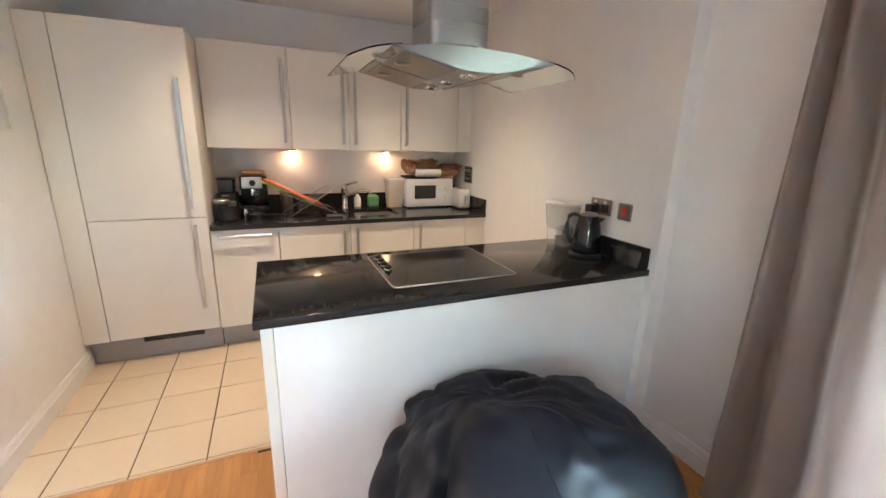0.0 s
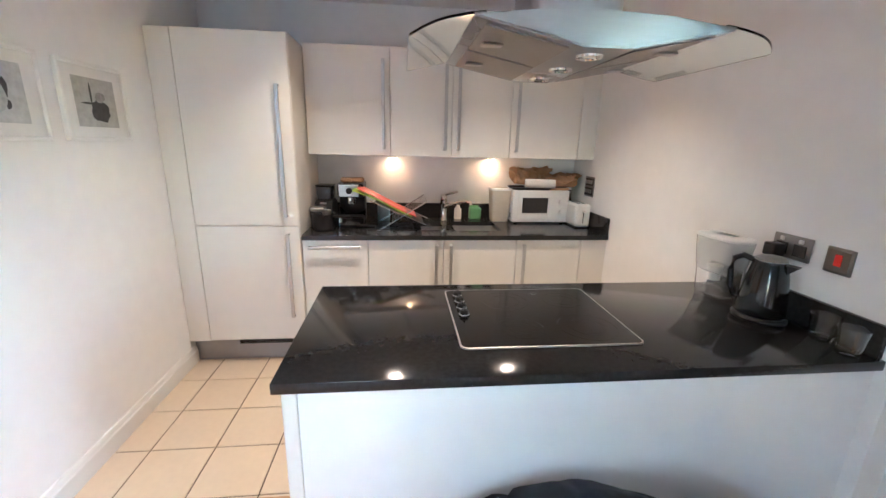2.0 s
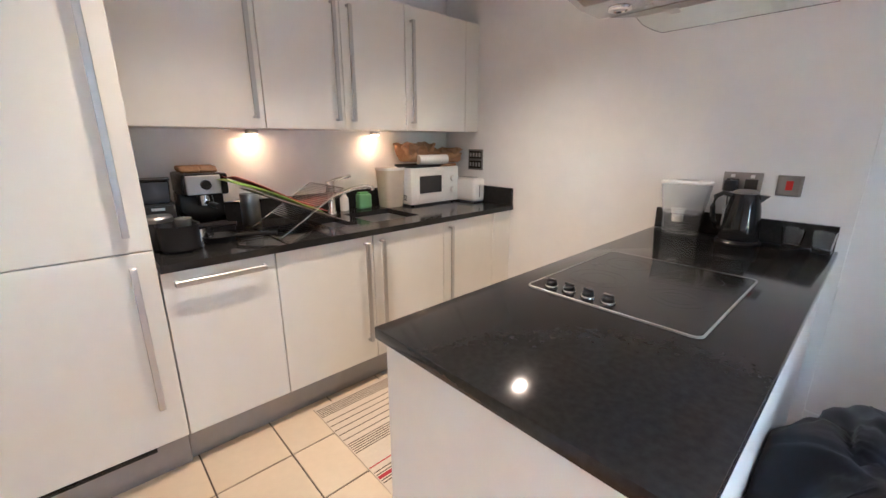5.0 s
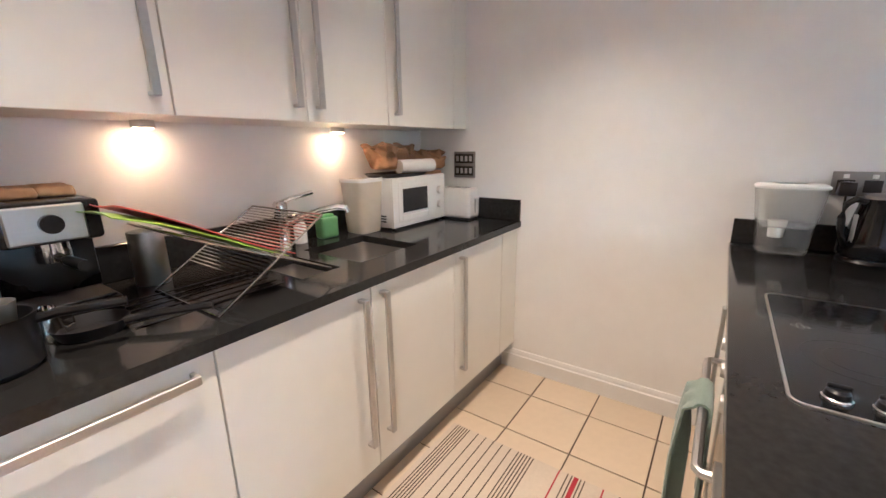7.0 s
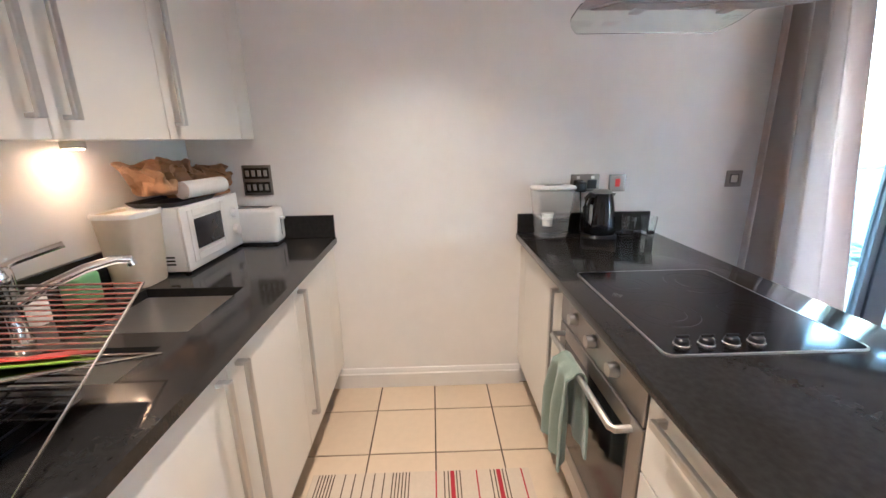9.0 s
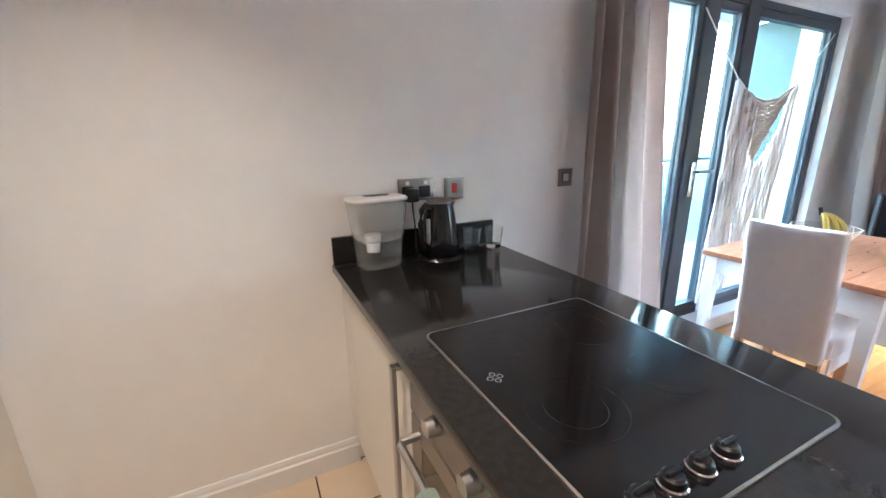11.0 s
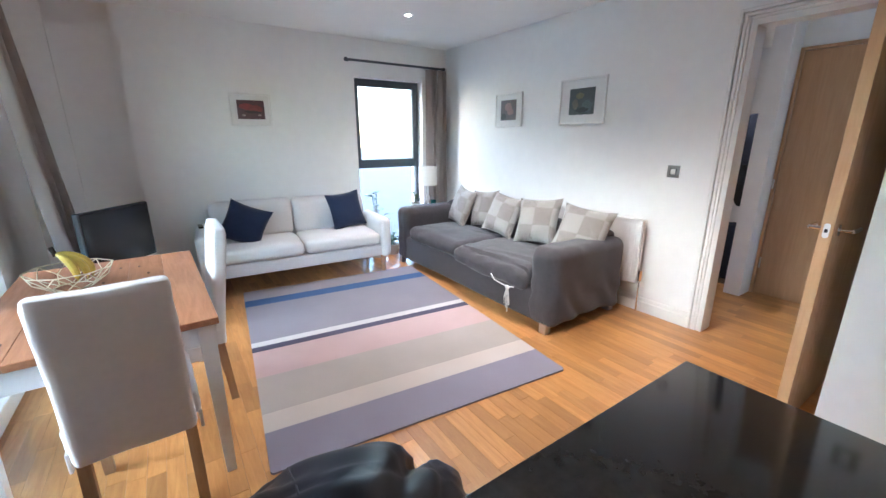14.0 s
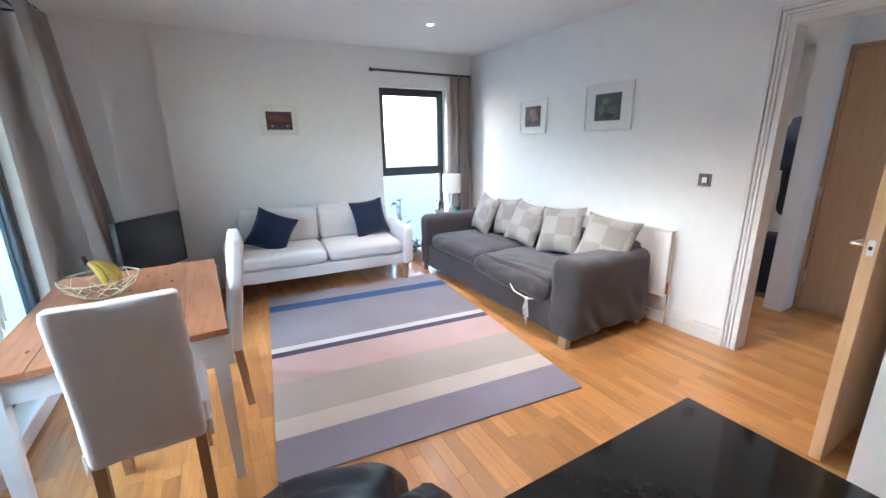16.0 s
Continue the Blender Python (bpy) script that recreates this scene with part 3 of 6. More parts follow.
BASE = ((0.686, 1.115, "top"), (1.115, 1.625, "r"), (1.625, 2.135, "l"), (2.135, 2.60, "l"))
for x0, x1, side in BASE:
    lab = "cream dishwasher front with a level steel handle" if side == "top" else "cream base cabinet with a tall steel handle"
    u = thing("dishwasher" if side == "top" else "base_cabinet", (x0, FB, 0), lab, "dishwasher" if side == "top" else "cabinet", "" if side == "top" else "base cabinets under the sink")
    w = x1 - x0
    part("body", bx(0.001, w - 0.001, 0.021, YK - FB - 0.003, 0.165, 0.70), CARCASS, u)
    d = part("door", bx(G, w - G, 0, 0.02, 0.165, 0.876, 0.0015), UNIT, u)
    if side == "top":
        bar_handle("handle", d, (0.042, 0, 0.828), (w - 0.047, 0, 0.828), (0, -0.035, 0))
    else:
        hx = w - 0.05 if side == "r" else 0.05
        bar_handle("handle", d, (hx, 0, 0.285), (hx, 0, 0.845), (0, -0.035, 0))
    part("plinth", bx(0, w, 0.07, 0.085, 0.0, 0.163), KICK, u)
f3 = thing("filler_panel", (2.60, FB, 0), "cream corner filler panel by the side wall", "panel")
part("panel", bx(0.002, XR - 2.60 - 0.002, 0.0, 0.02, 0.165, 0.876, 0.0015), UNIT, f3)
part("plinth", bx(0.0, XR - 2.60 - 0.02, 0.07, 0.085, 0.0, 0.163), KICK, f3)

# worktop with a cut-out for the bowl and a half bowl
SX0, SX1, SY0, SY1 = 1.72, 2.06, 3.96, 4.30
TX0, TX1, TY0, TY1 = 1.48, 1.64, 3.98, 4.26
wt = thing("worktop", (0.69, 3.80, TOP), "polished black granite worktop with upstand and drainer grooves", "worktop")
ox, oy = 0.69, 3.80


def slab_with_holes(bm, x0, x1, y0, y1, holes, z0, z1):
    """A slab as strips round rectangular holes that share one depth."""
    hs = sorted(holes)
    ylo, yhi = min(h[2] for h in hs), max(h[3] for h in hs)
    box(bm, x0, x1, y0, ylo, z0, z1)
    box(bm, x0, x1, yhi, y1, z0, z1)
    x = x0
    for a, c, d, e in hs:
        box(bm, x, a, ylo, yhi, z0, z1)
        if d > ylo:
            box(bm, a, c, ylo, d, z0, z1)
        if e < yhi:
            box(bm, a, c, e, yhi, z0, z1)
        x = c
    box(bm, x, x1, ylo, yhi, z0, z1)
    return bm


top = part("top", slab_with_holes(B(), 0.0, XR - ox - 0.002, 0.0, YK - oy - 0.003, [(SX0 - ox, SX1 - ox, SY0 - oy, SY1 - oy), (TX0 - ox, TX1 - ox, TY0 - oy, TY1 - oy)], -0.032, 0.0), GRANITE, wt)
part("upstand", bx(0.0, XR - ox - 0.003, YK - oy - 0.024, YK - oy - 0.004, 0.0005, 0.12, 0.002), GRANITE, wt)
part("upstand", bx(XR - ox - 0.022, XR - ox - 0.003, 0.004, YK - oy - 0.026, 0.0005, 0.12, 0.002), GRANITE, wt)
for k in range(6):
    y = 0.20 + k * 0.045
    part("drainer_groove", bx(0.34, 0.74, y, y + 0.006, 0.0003, 0.002), BLACK, wt)
for x0, x1, y0, y1, dp in ((SX0, SX1, SY0, SY1, 0.17), (TX0, TX1, TY0, TY1, 0.11)):
    s = thing("sink_bowl", ((x0 + x1) / 2, (y0 + y1) / 2, TOP - 0.032), "stainless steel sink bowl set under the granite", "sink")
    a, c = (x1 - x0) / 2 + 0.008, (y1 - y0) / 2 + 0.008
    bm = B()
    rings = []
    for z, k in ((0.0, 1.0), (-dp + 0.03, 0.97), (-dp + 0.008, 0.92), (-dp, 0.82)):
        ring = []
        for q in range(32):
            t = 2 * math.pi * q / 32
            ct, st = math.cos(t), math.sin(t)
            e = 0.28
            ring.append(bm.verts.new((a * k * math.copysign(abs(ct) ** e, ct), c * k * math.copysign(abs(st) ** e, st), z)))
        rings.append(ring)
    for A, C in zip(rings, rings[1:]):
        for q in range(32):
            bm.faces.new((A[q], A[(q + 1) % 32], C[(q + 1) % 32], C[q]))
    bm.faces.new(rings[-1])
    part("bowl", bm, STEEL, s, sharp=60)
    part("waste", lathe(B(), [(0.0, 0.004), (0.018, 0.004), (0.02, 0.002), (0.034, 0.004), (0.038, 0.0)], (0, 0.02, -dp + 0.001)), CHROME, s)

# ---- peninsula ----
PX0, PY0, PY1 = 1.0, 2.125, 2.845
pw = thing("peninsula_worktop", (PX0, PY0, TOP), "polished black granite breakfast bar top with an upstand at the wall", "worktop")
part("top", bx(0, XR - PX0 - 0.002, 0, PY1 - PY0, -0.032, 0.0, 0.003, 2), GRANITE, pw)
part("upstand", bx(XR - PX0 - 0.022, XR - PX0 - 0.003, 0.012, PY1 - PY0 - 0.004, 0.0005, 0.105, 0.002), GRANITE, pw)
pb = thing("breakfast_bar", (PX0, PY0, 0), "white painted breakfast bar carcass under the granite", "breakfast bar")
part("back_panel", bx(0.062, XR - PX0 - 0.002, 0.02, 0.06, 0.0, 0.877), WALL, pb)
part("end_panel", bx(0.02, 0.06, 0.017, 0.70, 0.0, 0.877, 0.002), UNIT, pb, "cream gloss end panel")
FP = 2.815
pc = thing("base_cabinet", (2.072, FP, 0), "cream cabinet beside the oven with a tall steel handle", "cabinet")
part("body", bx(0.001, 0.60, -0.55, -0.021, 0.165, 0.86), CARCASS, pc)
d = part("door", bx(G, 0.60, -0.02, 0, 0.165, 0.876, 0.0015), UNIT, pc)
bar_handle("handle", d, (0.04, 0, 0.29), (0.04, 0, 0.85), (0, 0.035, 0))
part("plinth", bx(0, 0.713, -0.085, -0.07, 0.0, 0.163), KICK, pc)
f4 = thing("filler_panel", (2.674, FP, 0), "cream corner filler panel beside the wall", "panel")
part("panel", bx(0, XR - 2.674 - 0.002, -0.02, 0, 0.165, 0.876, 0.0015), UNIT, f4)
OVENST = mat("dark_oven_steel", (0.34, 0.325, 0.31), 0.34, 1.0, var=0.05, scale=5, stretch=(6, 1, 1))
ov = thing("oven", (1.472, FP, 0), "built-in stainless steel oven with dark glass door", "oven")
part("body", bx(0.002, 0.596, -0.55, -0.022, 0.165, 0.86), BLACKSAT, ov)
part("control_panel", bx(0.002, 0.596, -0.02, 0.004, 0.755, 0.874, 0.002), OVENST, ov)
dr = part("door", frame_ring(B(), 1, -0.02, 0.004, 0.002, 0.596, 0.25, 0.748, 0.055), OVENST, ov)
part("glass", bx(0.058, 0.54, -0.016, 0.001, 0.306, 0.692), HOBGLASS, dr, "dark oven glass")
part("lower_panel", bx(0.002, 0.596, -0.02, 0.0, 0.168, 0.244, 0.002), STEEL, ov)
hb = B()
tube(hb, [(0.05, 0.0, 0.715), (0.05, 0.045, 0.715), (0.06, 0.052, 0.715), (0.536, 0.052, 0.715), (0.546, 0.045, 0.715), (0.546, 0.0, 0.715)], 0.010)
part("handle", hb, STEEL, dr)
for x in (0.15, 0.30, 0.45):
    kb = part("knob", B() and rod(B(), (x, 0.0035, 0.815), (x, 0.03, 0.815), 0.021, 20, 0.018), STEEL, ov)
dw = thing("drawer_unit", (1.062, FP, 0), "cream drawer unit at the end of the peninsula", "drawers")
part("body", bx(0.001, 0.406, -0.55, -0.021, 0.165, 0.86), CARCASS, dw)
for z0, z1 in ((0.165, 0.40), (0.405, 0.64), (0.645, 0.876)):
    d = part("drawer_front", bx(G, 0.406, -0.02, 0, z0, z1, 0.0015), UNIT, dw)
    bar_handle("handle", d, (0.06, 0, z1 - 0.05), (0.345, 0, z1 - 0.05), (0, 0.035, 0))
part("plinth", bx(0, 1.008, -0.085, -0.07, 0.0, 0.163), KICK, dw)

# ceramic hob
hx0, hx1, hy0, hy1 = 1.515, 2.111, 2.268, 2.763
hob = thing("hob", ((hx0 + hx1) / 2, (hy0 + hy1) / 2, TOP), "black ceramic hob with a steel rim and four knobs", "hob")
a, c = (hx1 - hx0) / 2, (hy1 - hy0) / 2


def round_rect(a, c, r, n=6):
    pts = []
    for cx, cy, t0 in ((a - r, c - r, 0), (-a + r, c - r, 90), (-a + r, -c + r, 180), (a - r, -c + r, 270)):
        for k in range(n + 1):
            t = radians(t0 + 90 * k / n)
            pts.append((cx + r * math.cos(t), cy + r * math.sin(t)))
    return pts


bm = B()
o, i_ = round_rect(a, c, 0.025), round_rect(a - 0.0045, c - 0.0045, 0.021)
lv = [[bm.verts.new((x, y, z)) for x, y in q] for q, z in ((o, 0.0005), (o, 0.005), (i_, 0.006), (i_, 0.0005))]
for A, C in zip(lv, lv[1:] + lv[:1]):
    for k in range(len(A)):
        bm.faces.new((A[k], A[(k + 1) % len(A)], C[(k + 1) % len(A)], C[k]))
part("rim", bm, STEEL, hob, "bright steel rim")
part("glass", prism(B(), round_rect(a - 0.0055, c - 0.0055, 0.020), 2, 0.0006, 0.0048), HOBGLASS, hob)
RINGM = mat("grey_ring_print", (0.022, 0.022, 0.023), 0.25, var=0.3, scale=30)
for x, y, r in ((-0.07, 0.12, 0.09), (-0.07, -0.12, 0.075), (0.16, 0.12, 0.075), (0.16, -0.12, 0.1)):
    bm = B()
    for rr in (r, r * 0.62):
        R = [[bm.verts.new((x + q * math.cos(t), y + q * math.sin(t), 0.0051)) for t in (2 * math.pi * k / 48 for k in range(48))] for q in (rr, rr - 0.0014)]
        for k in range(48):
            bm.faces.new((R[0][k], R[0][(k + 1) % 48], R[1][(k + 1) % 48], R[1][k]))
    part("cooking_zone", bm, RINGM, hob)
bm = B()
for u, v in ((-0.011, 0), (0.011, 0), (0, 0.011), (0, -0.011)):
    R = [[bm.verts.new((0.067 + u + q * math.cos(t), 0.195 + v + q * math.sin(t), 0.0051)) for t in (2 * math.pi * k / 16 for k in range(16))] for q in (0.0065, 0.005)]
    for k in range(16):
        bm.faces.new((R[0][k], R[0][(k + 1) % 16], R[1][(k + 1) % 16], R[1][k]))
part("printed_mark", bm, mat("pale_print", (0.30, 0.30, 0.30), 0.3), hob)
for k in range(4):
    y = 0.0 + k * 0.061
    kn = part("knob", lathe(B(), [(0, 0.024), (0.012, 0.024), (0.016, 0.020), (0.018, 0.006), (0.0175, 0.005)], (-a + 0.047, y, 0.0)), BLACK, hob)
    part("skirt", lathe(B(), [(0.0185, 0.011), (0.0205, 0.009), (0.021, 0.0052), (0.0185, 0.005)], (-a + 0.047, y, 0.0)), CHROME, kn, "chrome ring")
    part("grip", bx(-a + 0.044, -a + 0.050, y - 0.016, y + 0.016, 0.0235, 0.032, 0.002), BLACK, kn)

# island hood
hood = thing("cooker_hood", (1.832, 2.50, 1.745), "stainless steel island cooker hood with curved glass wings", "cooker hood")
bm = B()
prof = [(-0.325, 0.052), (-0.06, 0.0), (0.06, 0.0), (0.325, 0.052), (0.325, 0.060), (0.16, 0.076), (0.0, 0.081), (-0.16, 0.076), (-0.325, 0.060)]
prism(bm, prof, 1, -0.30, 0.30)
bmesh.ops.bevel(bm, geom=[e for e in bm.edges if abs(e.verts[0].co.y - e.verts[1].co.y) < 1e-4], offset=0.004, segments=2, affect="EDGES")
HOODST = mat("hood_steel", (0.42, 0.43, 0.45), 0.30, 1.0, var=0.05, scale=4, stretch=(1, 1, 6))
part("canopy", bm, HOODST, hood)


def on_slope(u):
    return 0.0 - 0.001 + (abs(u) - 0.06) / 0.265 * 0.052


for s in (-1, 1):
    for y0, y1 in ((-0.27, -0.01), (0.01, 0.27)):
        u0, u1 = 0.085, 0.295
        bm = B()
        vs = []
        for u, y in ((u0, y0), (u1, y0), (u1, y1), (u0, y1)):
            vs.append((s * u, y, on_slope(u)))
        A = [bm.verts.new((x, y, z - 0.003)) for x, y, z in vs]
        C = [bm.verts.new((x, y, z + 0.004)) for x, y, z in vs]
        bm.faces.new(A)
        bm.faces.new(C[::-1])
        for k in range(4):
            bm.faces.new((A[k], A[(k + 1) % 4], C[(k + 1) % 4], C[k]))
        f = part("filter", bm, mat("filter_mesh", (0.38, 0.36, 0.34), 0.45, 0.9, var=0.2, scale=60, bump=0.5, bscale=500), hood)
        uh = 0.25
        part("latch", bx(s * uh - 0.03, s * uh + 0.03, (y0 + y1) / 2 - 0.018, (y0 + y1) / 2 + 0.018, on_slope(uh) - 0.012, on_slope(uh) - 0.004, 0.003), STEEL, f)
BULB = mat("lamp_lens", (0.7, 0.7, 0.68), 0.15, var=0.02)
for y in (-0.2, 0.0, 0.2):
    lp = part("spotlight", lathe(B(), [(0.0, -0.002), (0.020, -0.002), (0.024, -0.008), (0.034, -0.006), (0.036, 0.001)], (0, y, 0)), CHROME, hood)
    part("lens", lathe(B(), [(0, -0.0045), (0.0215, -0.0035), (0.0215, -0.001), (0, -0.001)], (0, y, 0)), BULB, lp)
for s in (-1, 1):
    def wing(u, v, s=s):
        x = 0.30 + 0.175 * u
        y = (v - 0.5) * (0.60 - 0.10 * max(0, u - 0.5) ** 2 * 4)
        return (s * x, y, 0.062 - 0.30 * (x - 0.3) ** 2 * 3 - 0.10 * (x - 0.3))
    g = part("glass_wing", sheet(B(), wing, 12, 16, 0.006), glass_mat("hood_glass", (0.90, 0.96, 0.93)), hood)
    g.visible_shadow = False
part("chimney", prism(B(), round_rect(0.136, 0.125, 0.05), 2, 0.078, H - 1.75 - 0.001), HOODST, hood)

# ---- living room ----
RUG = stripe_mat("rug_weave", 1, [(-1.20, (0.285, 0.26, 0.315)), (-0.925, (0.60, 0.53, 0.47)), (-0.775, (0.45, 0.40, 0.355)), (-0.40, (0.56, 0.41, 0.39)), (-0.055, (0.09, 0.085, 0.13)), (0.015, (0.60, 0.57, 0.57)), (0.085, (0.255, 0.24, 0.275)), (0.80, (0.06, 0.115, 0.25)), (0.945, (0.30, 0.275, 0.30))])
rug = thing("rug", (0.79, -0.195, 0.0), "flatweave rug in lilac, blue, pink and cream stripes", "rug", turn=180 - 6)
part("weave", prism(B(), round_rect(0.862, 1.20, 0.02), 2, 0.0005, 0.011), RUG, rug)

tb = thing("dining_table", (2.258, 0.215, 0.0), "small dining table with knotty pine top and white legs", "table", turn=1.7)
for k in range(5):
    x0 = -0.376 + k * 0.1504
    part("board", bx(x0 + 0.0004, x0 + 0.15, -0.60, 0.60, 0.712, 0.74, 0.002), PINE, tb)
KNOT = mat("dark_knot", (0.07, 0.028, 0.014), 0.5, var=0.3, scale=40)
for x, y in ((-0.18, 0.38), (-0.22, 0.36), (-0.10, -0.10), (-0.16, -0.22), (0.02, -0.16), (0.2, 0.1), (0.26, 0.42), (-0.04, -0.40), (-0.12, -0.38), (0.1, 0.48)):
    part("knot", prism(B(), [(x + 0.006 * math.cos(t), y + 0.017 * math.sin(t)) for t in (k * math.pi / 6 for k in range(12))], 2, 0.7395, 0.7404), KNOT, tb)
for x0, x1, y0, y1 in ((-0.31, 0.31, -0.57, -0.55), (-0.31, 0.31, 0.55, 0.57), (-0.35, -0.33, -0.52, 0.52), (0.33, 0.35, -0.52, 0.52)):
    part("apron", bx(x0, x1, y0, y1, 0.62, 0.711, 0.002), TABLEWHITE, tb)
for sx in (-1, 1):
    for sy in (-1, 1):
        bm = bx(sx * 0.33 - 0.03, sx * 0.33 + 0.03, sy * 0.55 - 0.03, sy * 0.55 + 0.03, 0, 0.7115)
        for v in bm.verts:
            if v.co.z < 0.1:
                v.co.x = sx * 0.335 + (v.co.x - sx * 0.33) * 0.62
                v.co.y = sy * 0.555 + (v.co.y - sy * 0.55) * 0.62
        part("leg", bm, TABLEWHITE, tb)


def dining_chair(at, turn, label):
    """A chair in a loose white cover; it faces local -y."""
    ch = thing("dining_chair", at, label, "chair", "chairs at the dining table", turn)
    part("seat", softbox(B(), -0.205, 0.205, -0.42, 0.0, 0.36, 0.475, 0.03, 8, 0.006, 8), CHAIRCLOTH, ch, "loose white seat cover")

    def lean(bm):
        for v in bm.verts:
            v.co.y += 0.14 * max(0, v.co.z - 0.4) ** 1.1
        return bm
    part("backrest", lean(softbox(B(), -0.182, 0.182, -0.02, 0.045, 0.34, 0.975, 0.022, 14, 0.006, 6, seed=turn)), CHAIRCLOTH, ch, "loose white back cover")
    for s in (-1, 1):
        sk = B()
        box(sk, s * 0.198 - 0.006, s * 0.198 + 0.006, -0.38, -0.01, 0.30, 0.38, 0.003)
        part("side_flap", sk, CHAIRCLOTH, ch)
    for sx in (-1, 1):
        for y, dy in ((-0.37, -0.01), (0.01, 0.03)):
            bm = bx(sx * 0.158 - 0.019, sx * 0.158 + 0.019, y - 0.019, y + 0.019, 0, 0.37)
            for v in bm.verts:
                if v.co.z < 0.1:
                    v.co.y += dy
            part("leg", bm, BEECH, ch)
    return ch


dining_chair((2.177, 0.85, 0), 2.6, "white covered dining chair at the table end")
dining_chair((1.86, 0.05, 0), 91, "white covered dining chair along the table side")

# white two-seat sofa, front towards local +y
ws = thing("white_sofa", (0.92, -1.68, 0), "white cotton covered two-seat sofa with wooden legs", "sofa", turn=-4.4)
part("base", softbox(B(), -0.80, 0.80, -0.30, 0.33, 0.185, 0.32, 0.03, 12, 0.006, 5), WHITECLOTH, ws)
for s in (-1, 1):
    part("armrest", softbox(B(), s * 0.84 - 0.06, s * 0.84 + 0.06, -0.30, 0.35, 0.18, 0.60, 0.05, 12, 0.006, 5), WHITECLOTH, ws)
    part("seat_cushion", softbox(B(), -0.385 + s * 0.39, 0.385 + s * 0.39, -0.20, 0.36, 0.32, 0.455, 0.05, 14, 0.008, 4, 0.02, s), WHITECLOTH, ws)
    bm = softbox(B(), -0.385 + s * 0.39, 0.385 + s * 0.39, -0.28, -0.12, 0.44, 0.81, 0.06, 14, 0.01, 4, seed=s + 3)
    for v in bm.verts:
        v.co.y -= 0.16 * (v.co.z - 0.44)
    part("back_cushion", bm, WHITECLOTH, ws)
    for y in (-0.27, 0.28):
        part("leg", rod(B(), (s * 0.82, y, 0), (s * 0.82, y, 0.19), 0.022, 12, 0.03), BEECH, ws)
bm = softbox(B(), -0.80, 0.80, -0.31, -0.24, 0.20, 0.74, 0.03, 10, 0.005, 5)
part("back", bm, WHITECLOTH, ws)

# grey sofa along the door wall, front towards local +x
gs = thing("grey_sofa", (-0.62, -0.435, 0), "large sofa in a loose dark grey stretch cover", "sofa")
part("base", softbox(B(), -0.42, 0.42, -1.02, 1.00, 0.055, 0.33, 0.04, 16, 0.008, 4), GREYCLOTH, gs)
part("back", softbox(B(), -0.44, -0.20, -0.98, 0.98, 0.10, 0.70, 0.08, 16, 0.012, 4), GREYCLOTH, gs)
for s in (-1, 1):
    bm = softbox(B(), -0.42, 0.43, s * 0.94 - 0.12, s * 0.94 + 0.12, 0.045, 0.65, 0.075, 34, 0.010, 4, seed=s)
    for v in bm.verts:
        f = v.co.x + 0.42
        if v.co.z < 0.30 and abs(v.co.y) > 0.98:
            hem = 0.06 * math.sin(min(1, max(0, f / 0.85)) * math.pi)
            v.co.z = max(v.co.z, 0.045 + hem)
        drag = (v.co.x - 0.43) * 0.9 + (0.35 - v.co.z) * 1.1
        v.co.y += s * 0.010 * math.sin(drag * 26 + 3 * noise.noise(v.co * 4)) * max(0, 0.45 - v.co.z) * 3
    part("armrest", bm, GREYCLOTH, gs)
for y0, y1, k in ((-0.82, 0.02, 1), (0.0, 0.82, 2)):
    bm = softbox(B(), -0.22, 0.48 if k == 2 else 0.43, y0, y1, 0.30, 0.455, 0.07, 34, 0.012, 4, 0.035, k)
    for v in bm.verts:
        if v.co.z > 0.36:
            s = v.co.x * 1.2 + (v.co.y - y0) * 0.5 + 0.25 * noise.noise(v.co * 3 + Vector((k, 0, 0)))
            v.co.z += (0.007 if k == 2 else 0.004) * math.sin(s * 42) * max(0, noise.noise(v.co * 2.5 + Vector((0, k * 4, 1))) + 0.35)
        if k == 2 and v.co.x > 0.40:
            v.co.z += 0.010 * math.sin(v.co.y * 11 + 1) - 0.022
            v.co.x += 0.012 * noise.noise(v.co * 9)
    part("seat_cushion", bm, GREYCLOTH, gs, "rumpled dark grey seat cover")
for x in (-0.38, 0.40):
    for y in (-0.98, 0.98):
        part("leg", bx(x - 0.03, x + 0.03, y - 0.03, y + 0.03, 0, 0.08, 0.004), STEEL, gs, "short metal foot")
for ob in gs.children:
    for v in ob.data.vertices:
        v.co.y *= 1.125    # a long three-seat frame

# beanbag
bb = thing("beanbag", (1.93, 1.70, 0), "navy black leatherette beanbag slumped against the bar", "beanbag")
BAG_TOP = Vector((-0.22, 0.10, 0.97)).normalized()


